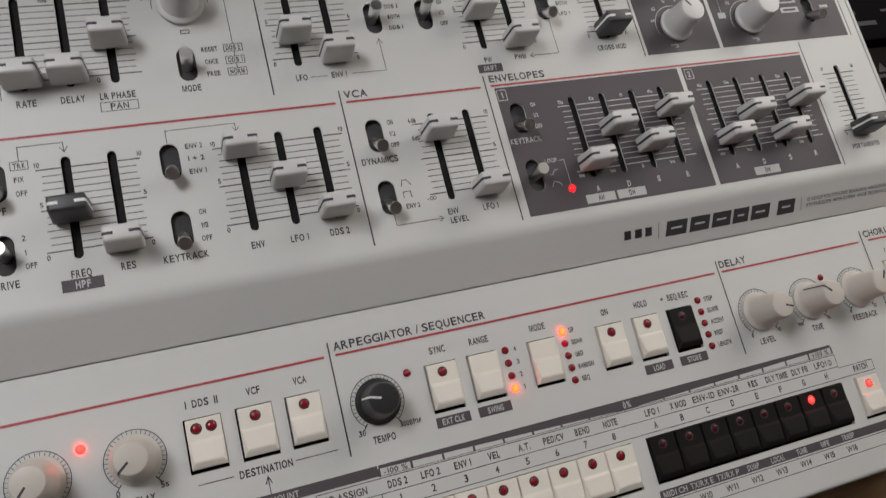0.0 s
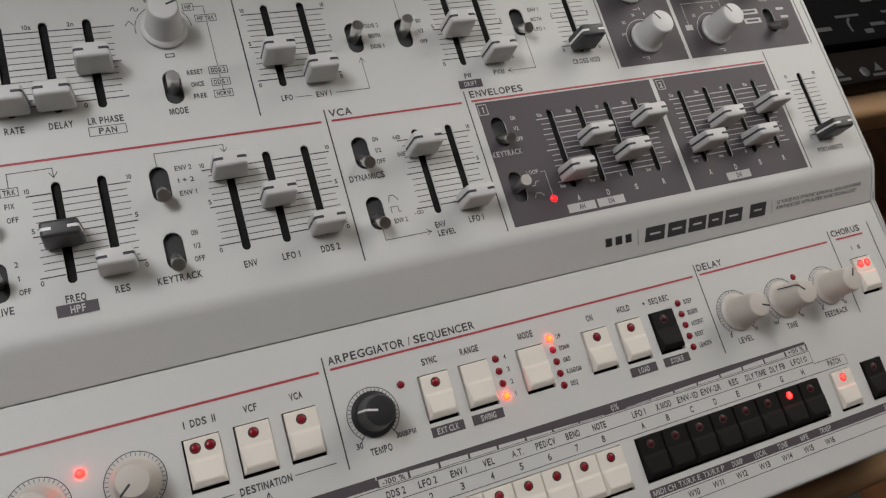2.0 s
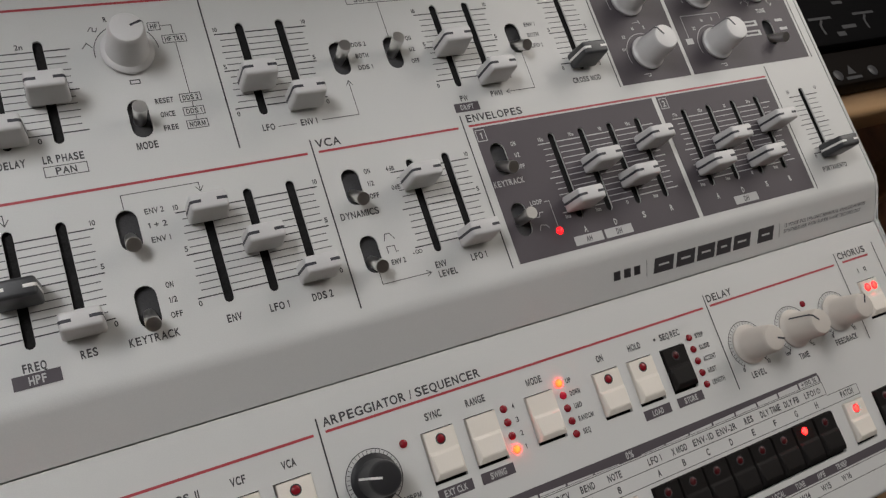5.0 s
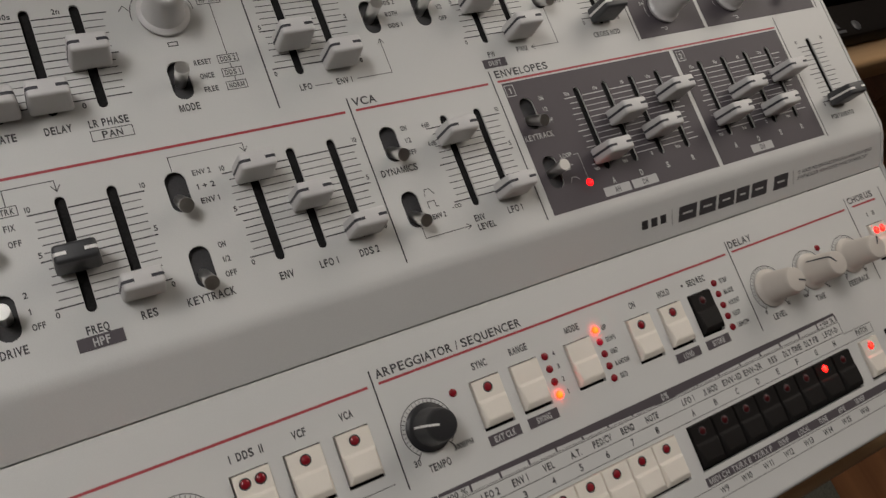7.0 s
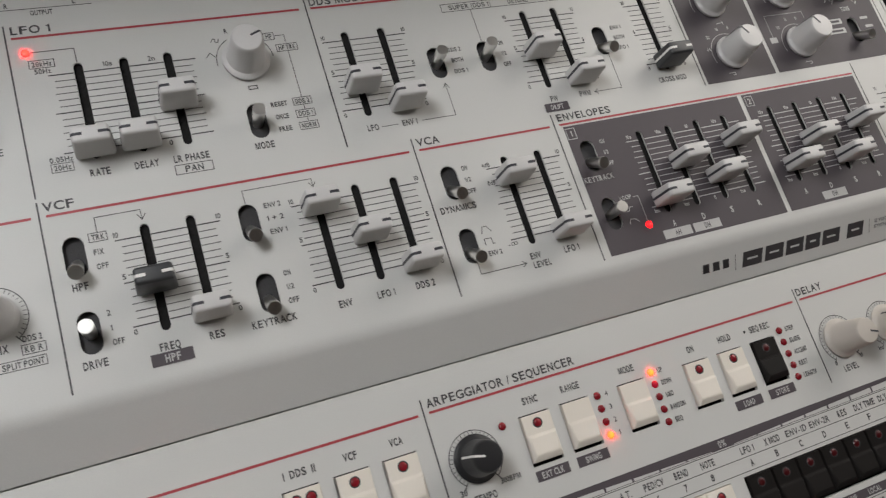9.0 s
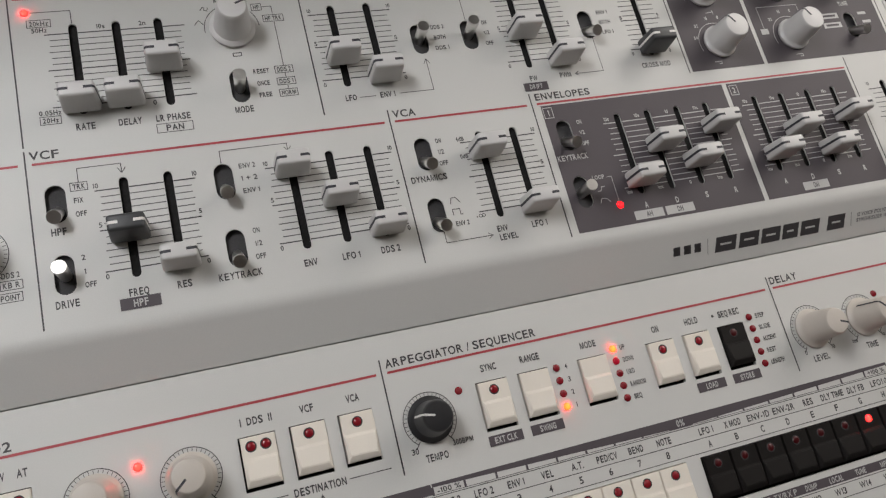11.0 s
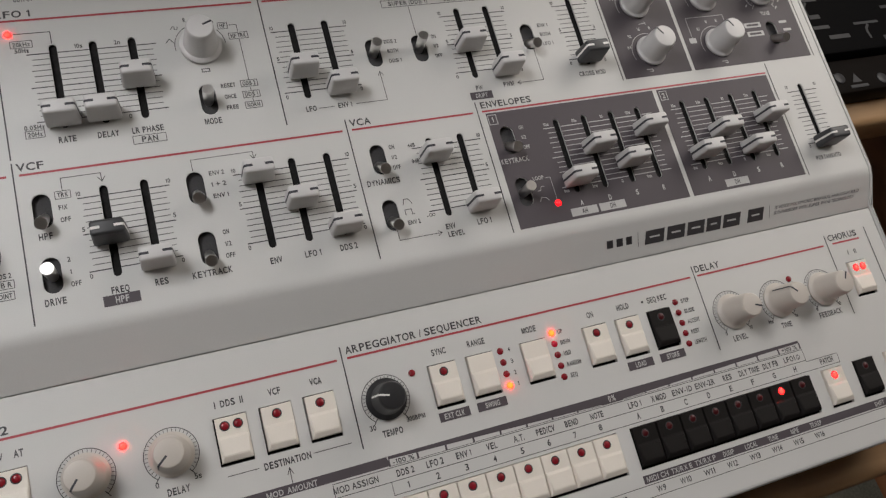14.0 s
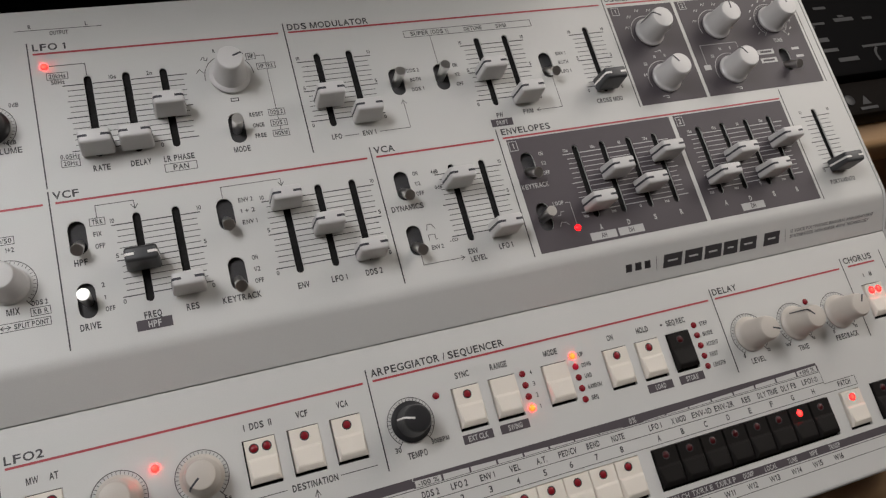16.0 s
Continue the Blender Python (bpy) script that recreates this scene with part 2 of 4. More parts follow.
plain_box("floor", -2.6, 2.6, -2.4, 2.8, -0.1, 0.0, PARQUET, "reddish brown wooden floor with long boards", "floor")
plain_box("ceiling", -2.6, 2.6, -2.4, 2.8, 2.5, 2.6, CEIL, "plain off-white painted ceiling", "ceiling")
plain_box("wall_north", -2.6, 2.6, 2.8, 2.9, 0.0, 2.5, WALL, "plain warm grey painted wall", "wall")
plain_box("wall_south", -2.6, 2.6, -2.5, -2.4, 0.0, 2.5, WALL, "plain warm grey painted wall", "wall")
plain_box("wall_west", -2.7, -2.6, -2.4, 2.8, 0.0, 2.5, WALL, "plain warm grey painted wall", "wall")
plain_box("wall_east", 2.6, 2.7, -2.4, 2.8, 0.0, 2.5, WALL, "plain warm grey painted wall", "wall")

bm = rounded_box(-0.9, 0.95, -1.3, 0.05, 0.0005, 0.012, 0.004, 2, 1.0)
solid("rug", bm, RUG, Matrix(), "dark grey-green woven rug lying on the floor", "rug")

# Invented fixtures, out of view, added to carry the two lights.
for (x, y, z), wide in ((LAMP_WEST, 200), (FILL_EAST, 450)):
    m, drop = pose(x, y, 2.5), (z - 2.5) * 1000
    lamp = thing("unseen_fixture", m, "round white hanging shade, added around an unseen light", "lamp", "ceiling lights")
    part("canopy", lathe([(60, -60), (70, -55), (70, 0)], 32), LAMP_WHITE, lamp, m=m, smooth=40)
    part("stem", lathe([(9, drop + 30), (9, -55)], 16), LAMP_WHITE, lamp, m=m, smooth=40)
    part("shade", lathe([(wide, drop + 8), (wide + 2, drop + 14), (90, drop + 36), (40, drop + 40)], 48), LAMP_WHITE, lamp, m=m, smooth=40)

# The stand under the instrument: one thick oak board on two side panels.
stand = thing("wooden_stand", pose(0.05, 0.12, 0), "light oak stand with a thick board on two side panels", "stand")
bm = rounded_box(-0.30, 0.323, -0.029, 0.262, 0.7135, 0.7355, 0.005, 3, 1.0)
part("board", bm, OAK, stand, m=Matrix(), smooth=40)
for x in (-0.27, 0.10):
    part("side_panel", rounded_box(x, x + 0.03, 0.02, 0.22, 0.012, 0.7135, 0.003, 1, 1.0), OAK, stand, m=Matrix())

# The table behind, with the black console on it.
table = thing("wooden_table", pose(0.6, 0.5, 0), "pale wooden table with a thick rounded front edge", "table")
part("tabletop", rounded_box(-0.75, 1.45, 0.223, 0.95, 0.600, 0.635, 0.006, 3, 1.0), PINE, table, m=Matrix(), smooth=40)
for x in (-0.72, 1.36):
    for y in (0.30, 0.86):
        part("leg", rounded_box(x, x + 0.06, y, y + 0.06, 0.0, 0.600, 0.004, 1, 1.0), PINE, table, m=Matrix())

# ---- the instrument's body ----
BASE = 0.7355
synth = thing("synthesizer", pose(0.08, 0.12, BASE), "white desktop synthesizer with sliders and knobs on a wooden stand", "synthesizer")
X0, X1, Y_FRONT, Y_REAR = -165.0, 317.6, -14.7, 250.4
ROW_UP, ROW_LOW = 202.0, 142.3
SLOT_W, SLOT_L, STEP = 2.9, 35.2, 14.1

slots_up = [-38.15, -24.05, -9.95, 52.95, 67.05, 127.5, 141.6, 184.4]
slots_low = [-29.15, -15.1, 26.0, 40.1, 54.2, 97.95, 112.05, 158.2, 172.3, 186.4, 200.5, 225.6, 239.7, 253.85, 268.0, 297.0]
switch_up = [(14.1, 189.1), (85.0, 201.7), (105.9, 201.7), (158.4, 201.7), (294.2, 189.4)]
switch_low = [(-50.1, 153.3), (-50.1, 129.2), (2.85, 153.3), (2.8, 129.0), (75.0, 153.5), (74.2, 129.2), (133.6, 153.3), (133.4, 129.1)]
slot_holes = [stadium(x, ROW_UP, SLOT_W, SLOT_L, 5) for x in slots_up] + [stadium(x, ROW_LOW, SLOT_W, SLOT_L, 5) for x in slots_low]
switch_holes = [stadium(x, y, 6.3, 13.2) for x, y in switch_up + switch_low]
upper = part("upper_panel", sheet(rectangle(X0, X1, 111.0, Y_REAR), slot_holes + switch_holes, 0.0, 0.7), PAINT, synth, "white painted steel panel with slots")

BTN_TALL = (51.0, 68.35)
BTN_ROW = (6.4, 23.6)
single = [(-73.6, 0), (-1.6, 0), (14.8, 0), (31.0, 0), (80.55, 0), (96.75, 0), (120.85, 0), (150.05, 0), (166.3, 0), (182.5, 0), (296.7, 0)]
low_holes = [rectangle(x - 5.95, x + 5.95, *BTN_TALL) for x, _ in single]
low_holes += [rectangle(50.35, 145.2, *BTN_ROW), rectangle(151.5, 246.4, *BTN_ROW)]
low_holes += [rectangle(x - 6.1, x + 6.1, *BTN_ROW) for x in (259.4, 278.2, 296.9)]
lower_m = PANEL @ Matrix.Translation((0, 0, LOWER_Z * MM))
lower = part("lower_panel", sheet(rectangle(X0, X1, Y_FRONT + 2.0, 92.1), low_holes, 0.0, 1.6), PAINT, synth, "white painted steel panel with button openings", lower_m)

# The sloping fold between both levels, bent from the same sheet, and the front lip.
bend = [(111.0, 0.0)]
turn = math.atan2(9.0, 15.8)
r = 10.0
for k in range(1, 9):
    a = turn * k / 8
    bend.append((111.0 - r * math.sin(a), -r * (1 - math.cos(a))))
bend.append((92.55, LOWER_Z))
bm = bmesh.new()
strips = [[bm.verts.new((x * MM, y * MM, z * MM)) for y, z in bend] for x in (X0, X1)]
strips += [[bm.verts.new((x * MM, y * MM, (z - 1.6) * MM)) for y, z in bend] for x in (X0, X1)]
for k in range(len(bend) - 1):
    for a, b in ((0, 1), (3, 2), (2, 0), (1, 3)):
        bm.faces.new((strips[a][k], strips[b][k], strips[b][k + 1], strips[a][k + 1]))
fold = part("sloping_fold", bm, PAINT, synth, "white bent step between two panel levels", smooth=30)
lip = [(Y_FRONT + 2.0, LOWER_Z)] + [(Y_FRONT + 2.0 - 2.0 * math.sin(radians(15 * k)), LOWER_Z - 2.0 * (1 - math.cos(radians(15 * k)))) for k in range(1, 7)] + [(Y_FRONT, -40.0)]
bm = bmesh.new()
strips = [[bm.verts.new((x * MM, y * MM, z * MM)) for y, z in lip] for x in (X0, X1)]
strips += [[bm.verts.new((x * MM, (y + 1.5 if k else y) * MM, (z - 1.5 * (k < 7)) * MM)) for k, (y, z) in enumerate(lip)] for x in (X0, X1)]
for k in range(len(lip) - 1):
    for a, b in ((0, 1), (3, 2), (2, 0), (1, 3)):
        bm.faces.new((strips[a][k], strips[b][k], strips[b][k + 1], strips[a][k + 1]))
part("front_lip", bm, CASE, synth, smooth=35)


def cheek(x0, x1):
    """A side plate with the instrument's stepped profile."""
    outline = [(Y_FRONT, LOWER_Z - 2.0), (Y_FRONT + 2, LOWER_Z), (92.9, LOWER_Z), (106.0, -1.5), (111.0, 0.0), (Y_REAR - 1.5, 0.0), (Y_REAR, -1.5), (Y_REAR, -72.0), (Y_FRONT, -40.0)]
    bm = bmesh.new()
    a = [bm.verts.new((x0 * MM, y * MM, z * MM)) for y, z in outline]
    b = [bm.verts.new((x1 * MM, y * MM, z * MM)) for y, z in outline]
    bm.faces.new(a), bm.faces.new(b[::-1])
    for k in range(len(outline)):
        n = (k + 1) % len(outline)
        bm.faces.new((a[k], b[k], b[n], a[n]))
    bmesh.ops.bevel(bm, geom=[e for e in bm.edges if abs(e.verts[0].co.x - e.verts[1].co.x) < 1e-6], offset=0.0005, segments=2, affect="EDGES")
    return bm


part("side_cheek", cheek(X1 + 0.35, X1 + 2.9), CASE, synth, "white painted side plate", smooth=35)
part("side_cheek", cheek(X0 - 2.9, X0 - 0.35), CASE, synth, "white painted side plate", smooth=35)
part("rear_wall", add_box(bmesh.new(), X0, X1, Y_REAR - 1.6, Y_REAR, -72.0, -1.7), CASE, synth)
part("upper_tray", add_box(bmesh.new(), X0 + 1, X1 - 1, 97.0, 248.0, -12.0, -10.5), SHIELD, synth, "dark grey inner tray seen through the slots")
part("lower_tray", add_box(bmesh.new(), X0 + 1, X1 - 1, -12.0, 92.0, -20.5, -19.0), WELL, synth, "black inner tray under the buttons")
bm = bmesh.new()
base = [(Y_FRONT + 1.6, -39.0), (Y_REAR - 1.7, -71.0)]
v = [bm.verts.new((x * MM, y * MM, (z + dz) * MM)) for x in (X0, X1) for y, z in base for dz in (0, 1.4)]
for f in ((0, 1, 3, 2), (4, 6, 7, 5), (0, 4, 5, 1), (2, 3, 7, 6), (0, 2, 6, 4), (1, 5, 7, 3)):
    bm.faces.new([v[i] for i in f])
part("base_plate", bm, CASE, synth)
for x in (X0 + 22, X1 - 22):
    for wy in (0.012, 0.228):
        part("foot", lathe([(9, 0), (10, 2), (10, 30 if wy < 0.1 else 22)], 20), BLACK_PLASTIC, synth, "black rubber foot", m=pose(x * MM, wy, BASE), smooth=40)

# ---- printed fields, rules and lettering ----
PRINT, PRINT2 = 0.10, 0.22


def field(x0, x1, y0, y1):
    """A dark printed field on the upper panel, open where slots pass through it."""
    inside = [h for h in slot_holes + switch_holes if x0 < h[0][0] < x1 and y0 < h[0][1] < y1]
    return sheet(rectangle(x0, x1, y0, y1), inside, PRINT, 0.06)


for box in ((126.6, 212.2, 113.1, 167.0), (214.4, 279.4, 113.1, 167.0), (200.8, 238.1, 174.4, 228.9), (240.0, 311.8, 174.4, 228.9)):
    part("dark_field", field(*box), DARK, upper, "dark grey printed field")


def rule(parent, m, points, w=0.5, material=None, z=PRINT, closed=False, name="printed_line"):
    return part(name, stroke(bmesh.new(), points, w, z, closed), material or INK, parent, m=m)


def up_rule(points, w=0.5, material=None, z=PRINT, closed=False):
    return rule(upper, PANEL, points, w, material, z, closed)


def low_rule(points, w=0.5, material=None, z=PRINT, closed=False):
    return rule(lower, lower_m, points, w, material, z, closed)


for x, y0, y1 in ((-57.7, 174.3, 235.6), (-57.7, 112.6, 172.6), (41.75, 174.1, 235.1), (65.2, 112.6, 172.6), (123.2, 112.6, 172.6), (281.2, 112.6, 172.9), (199.2, 174.3, 235.1), (313.5, 174.4, 235.1)):
    up_rule([(x, y0), (x, y1)], 0.5)
for x0, x1, y in ((-56.0, 39.1, 230.8), (43.4, 196.8, 230.8), (201.0, 311.8, 230.8), (-55.7, 63.1, 168.0), (67.1, 121.1, 168.0), (125.4, 279.5, 168.1), (-150.0, -59.9, 168.0)):
    up_rule([(x0 + 0.4, y), (x1 - 0.4, y)], 0.85, RED)
for x, y0, y1 in ((42.9, 44.4, 83.2), (206.4, 44.5, 83.2), (284.3, 44.3, 83.2), (309.9, 44.3, 83.2), (-86.4, 44.4, 83.2)):
    low_rule([(x, y0), (x, y1)], 0.5)
for x0, x1 in ((-84.1, 40.9), (44.9, 204.2), (208.0, 282.0), (287.6, 304.6)):
    low_rule([(x0 + 0.4, 78.6), (x1 - 0.4, 78.6)], 0.85, RED)

TEXTS = []
NARROW, WIDE = " I1.,'-/()", "MW&%"


def lettering(s, x, y, h=2.3, w=None, material=None, low=False, z=PRINT, name="lettering"):
    """Queues words centred at x, y; h: height of its capitals; w: length of the line."""
    if w is None:
        w = h * sum(0.36 if c in NARROW else 0.82 if c in WIDE else 0.64 for c in s)
    TEXTS.append((s, x, y, h, w, material or INK, low, z, name))


def boxed(s, x, y, h=1.9, w=None, low=False, material=None, pad=0.75):
    """Words in a thin frame."""
    if w is None:
        w = h * sum(0.36 if c in NARROW else 0.82 if c in WIDE else 0.64 for c in s)
    lettering(s, x, y, h, w, material, low)
    a, b = w / 2 + pad, h / 2 + pad * 0.75
    corners = [(x - a, y - b), (x + a, y - b), (x + a, y + b), (x - a, y + b)]
    (low_rule if low else up_rule)(corners, 0.25, material, PRINT, True)


def plate(s, x, y, x0, x1, h=1.95, low=False, back=None, front=None, tall=3.6):
    """Words on a filled block of the other tone."""
    part("filled_block", patch(x0, x1, y - tall / 2, y + tall / 2, PRINT + 0.06), back or DARK, lower if low else upper, m=lower_m if low else PANEL)
    lettering(s, x, y, h, None, front or PALE, low, PRINT2)


def title(s, x, y, w, low=False):
    lettering(s, x + w / 2, y + 1.42, 2.85, w, None, low, PRINT)


title("LFO 1", -55.9, 232.3, 11.9)
title("DDS MODULATOR", 43.4, 231.9, 36.0)
title("OSCILLATORS", 200.6, 232.2, 28.0)
title("VCF", -56.4, 169.6, 9.0)
title("VCA", 66.7, 169.6, 9.0)
title("ENVELOPES", 125.4, 169.7, 24.4)
title("LFO2", -84.2, 79.9, 12.3, True)
title("ARPEGGIATOR / SEQUENCER", 44.7, 80.2, 57.2, True)
title("DELAY", 207.6, 80.2, 13.6, True)
title("CHORUS", 286.0, 80.2, 18.0, True)

# outputs, first section
up_rule([(-61.3, 241.6), (-29.7, 241.5)], 0.25)
lettering("OUTPUT", -45.6, 239.8, 1.75)
lettering("R", -55.8, 243.2, 1.7)
lettering("L", -35.2, 243.0, 1.7)
up_rule([(-50.9, 225.0), (-38.15, 225.0), (-38.15, 219.9)], 0.3)
boxed("20kHz", -48.6, 220.5, 1.75, 6.0)
lettering("50Hz", -48.7, 217.8, 1.75, 4.9)
lettering("10s", -29.1, 217.9, 1.75)
lettering("2n", -15.2, 217.9, 1.75)
lettering("0", -15.2, 186.0, 1.75)
lettering("0.05Hz", -48.4, 186.0, 1.75, 6.8)
boxed("20Hz", -48.5, 183.2, 1.75, 4.9)
for s, x in (("RATE", -38.1), ("DELAY", -24.0), ("LR PHASE", -10.0)):
    lettering(s, x, 179.75, 2.35)
lettering("PAN", -9.95, 175.85, 2.2, 5.8)
up_rule([(-13.9 - 2.0, 174.2), (-4.0, 174.2), (-4.0, 177.5), (-15.9, 177.5)], 0.25, None, PRINT, True)
boxed("HF", 25.5, 221.1, 1.7, 2.2)
boxed("HF TRK", 30.9, 216.0, 1.7, 6.0)
up_rule([(27.6, 221.1), (31.0, 221.1), (31.0, 218.0)], 0.25)
up_rule([(31.0, 214.2), (31.0, 195.7)], 0.25)
lettering("R", 11.2, 225.1, 1.7)
for s, b, y in (("RESET", "DDS 2", 194.2), ("ONCE", "DDS 1", 189.3), ("FREE", "NORM", 184.6)):
    lettering(s, 22.6, y, 1.75)
    boxed(b, 30.85, y, 1.7, 5.0)
up_rule([(31.0, 192.4), (31.0, 191.0)], 0.25)
up_rule([(31.0, 187.5), (31.0, 186.3)], 0.25)
lettering("MODE", 14.2, 179.7, 2.35)
up_rule([(14.0, 201.2), (16.9, 201.2), (16.9, 202.5), (14.0, 202.5)], 0.35, None, PRINT, True)
up_rule([(5.4, 221.4), (6.2, 222.6), (6.9, 222.4), (6.7, 221.2), (7.7, 221.0), (8.1, 222.2)], 0.28)
up_rule([(2.6, 215.4), (4.1, 217.2), (5.5, 215.4)], 0.28)
lettering("0dB", -65.0, 210.0, 1.75)
lettering("+4dB", -68.0, 194.7, 1.75)
lettering("VOLUME", -70.0, 191.3, 2.35, 11.8)

# second section of the upper row
for s, y in (("10", 217.7), ("5", 203.4), ("0", 185.9)):
    for x in (44.5, 75.7, 119.0, 150.2, 175.4, 193.6):
        lettering(s, x, y, 1.6)
lettering("LFO", 53.0, 179.6, 2.2)
lettering("ENV 1", 67.0, 179.5, 2.2)
up_rule([(56.3, 179.4), (62.4, 179.4)], 0.25)
up_rule([(71.9, 179.4), (85.3, 179.4), (85.3, 192.6)], 0.25)
up_rule([(84.2, 190.9), (85.3, 192.8), (86.4, 190.9)], 0.25)
for s, y in (("DDS 2", 206.4), ("BOTH", 201.8), ("DDS 1", 197.1)):
    lettering(s, 93.4, y, 1.7, 5.6 if s != "BOTH" else 4.8)
up_rule([(94.0, 222.9), (157.2, 222.9), (157.2, 226.3), (94.0, 226.3)], 0.25, None, PRINT, True)
lettering("SUPER (DDS 1)", 106.2, 224.6, 1.95, 18.2)
lettering("DETUNE", 127.6, 224.6, 1.95, 9.0)
lettering("SWM", 141.7, 224.6, 1.95, 5.4)
up_rule([(105.9, 222.9), (105.9, 208.4)], 0.25)
for s, y in (("ON", 206.7), ("1/2", 202.0), ("OFF", 197.2)):
    lettering(s, 113.4, y, 1.7)
lettering("PW", 127.5, 179.5, 2.2)
plate("DRIFT", 127.5, 175.8, 122.3, 132.7, 1.9)
lettering("PWM", 141.7, 179.6, 2.2)
up_rule([(146.2, 179.6), (159.2, 179.6), (159.2, 195.6)], 0.25)
up_rule([(147.8, 180.6), (146.2, 179.6), (147.8, 178.6)], 0.25)
for s, y in (("ENV 1", 206.9), ("BOTH", 202.2), ("LFO 1", 197.4)):
    lettering(s, 167.3, y, 1.7, 5.2)
lettering("CROSS MOD", 184.6, 179.9, 2.2, 13.8)

# oscillator fields
for s, x in (("1", 204.5), ("2", 244.0)):
    up_rule([(x - 1.9, 224.1), (x + 1.9, 224.1), (x + 1.9, 228.3), (x - 1.9, 228.3)], 0.3, PALE, PRINT2, True)
    lettering(s, x, 226.2, 2.3, None, PALE, z=PRINT2)
lettering("TUNE", 293.9, 200.8, 2.0, 5.6, PALE, z=PRINT2)
for y in (194.9, 190.0):
    part("filled_block", patch(278.2, 288.4, y - 1.4, y + 1.4, PRINT + 0.06), PALE, upper)
    part("caption_bar", patch(279.6, 286.8, y - 0.55, y + 0.55, PRINT2), DARK, upper)
part("filled_block", patch(242.9, 246.9, 188.6, 191.4, PRINT + 0.06), PALE, upper)
for x, y in ((302.5, 195.0), (303.6, 190.4)):
    part("caption_bar", patch(x - 2.4, x + 2.4, y - 0.7, y + 0.7, PRINT2), PALE, upper)
for n, x, y in (("64", 208.3, 190.3), ("32", 210.5, 196.0), ("16", 216.8, 199.4), ("8", 222.9, 199.5), ("32", 250.1, 196.0), ("16", 256.2, 199.6), ("8", 262.4, 199.6)):
    lettering(n, x, y, 1.5, None, PALE, z=PRINT2)
up_rule([(218.0, 202.0), (221.6, 202.4)], 0.28, PALE, PRINT2)
up_rule([(221.3, 203.0), (221.6, 201.4)], 0.28, PALE, PRINT2)
up_rule([(245.0, 191.4), (245.1, 202.5), (267.4, 202.5), (267.4, 199.4)], 0.25, PALE, PRINT2)
for x, y in ((215.2, 177.4), (258.6, 176.8)):
    up_rule([(x - 1.6, y + 0.5), (x + 1.6, y + 0.5), (x + 1.6, y - 0.6), (x + 0.2, y - 0.6)], 0.3, PALE, PRINT2)
for dx in (0.0, 39.8):
    for x, y in ((208.0, 216.7), (210.9, 222.6), (216.4, 225.7), (223.2, 225.4)):
        x += dx
        up_rule([(x - 1.2, y - 0.5), (x - 0.4, y + 0.7), (x + 0.4, y - 0.6), (x + 1.2, y + 0.6)], 0.28, PALE, PRINT2)
for a in range(-50, 235, 22):
    px, py = 294.2 + 12.2 * math.cos(radians(a)), 212.8 + 12.2 * math.sin(radians(a))
    up_rule([(px - 0.4, py - 0.4), (px + 0.4, py + 0.4)], 0.6, PALE, PRINT2)

# filter section
boxed("TRK", -42.75, 158.4, 1.75, 3.7)
lettering("FIX", -43.3, 153.6, 1.75)
lettering("OFF", -43.0, 148.9, 1.75)
lettering("HPF", -50.2, 143.7, 2.35)
lettering("2", -44.1, 134.0, 1.75)
lettering("1", -44.1, 129.3, 1.75)
lettering("OFF", -42.9, 124.8, 1.75)
lettering("DRIVE", -50.2, 119.6, 2.35)
up_rule([(-42.7, 160.1), (-42.7, 164.8), (-29.2, 164.8), (-29.1, 161.6)], 0.28)
up_rule([(-30.3, 163.2), (-29.1, 161.4), (-27.9, 163.2)], 0.28)
for s, y in (("10", 157.8), ("5", 144.0), ("0", 126.3)):
    for x in (-37.8, -6.6, 17.4, 62.5):
        lettering(s, x, y, 1.65)
    if s != "0":
        lettering(s, 120.3, y, 1.65)
lettering("FREQ", -29.2, 119.8, 2.35)
plate("HPF", -29.1, 116.2, -35.3, -23.0, 2.3, tall=3.9)
lettering("RES", -15.2, 119.8, 2.35)
for s, y in (("ENV 2", 158.2), ("1 + 2", 153.6), ("ENV 1", 148.9)):
    lettering(s, 11.2, y, 1.75, 5.6)
up_rule([(2.8, 160.2), (2.8, 164.7), (26.1, 164.7), (26.1, 161.8)], 0.25)
up_rule([(25.0, 163.3), (26.1, 161.7), (27.2, 163.3)], 0.25)
for s, y in (("ON", 134.2), ("1/2", 129.5), ("OFF", 124.9)):
    lettering(s, 10.1, y, 1.75)
lettering("KEYTRACK", 2.6, 119.6, 2.35, 14.2)
for s, x in (("ENV", 26.0), ("LFO 1", 40.1), ("DDS 2", 54.2)):
    lettering(s, x, 119.7, 2.35)
lettering("MIX", -73.8, 130.0, 2.35)
lettering("DDS 2", -65.2, 131.8, 1.75)
boxed("KB R", -65.2, 128.6, 1.75, 4.8)
lettering("SPLIT POINT", -68.6, 124.6, 1.75, 11.0)
up_rule([(-84.0, 123.2), (-62.4, 123.2), (-62.4, 126.1), (-84.0, 126.1)], 0.25, None, PRINT, True)
up_rule([(-78.2, 124.6), (-75.4, 124.6)], 0.3)
for tip, back in ((-78.4, 0.9), (-75.2, -0.9)):
    up_rule([(tip + back, 125.3), (tip, 124.6), (tip + back, 123.9)], 0.3)
boxed("50/50", -74.5, 156.4, 1.75, 6.0)
lettering("1+2", -72.5, 152.8, 1.75)

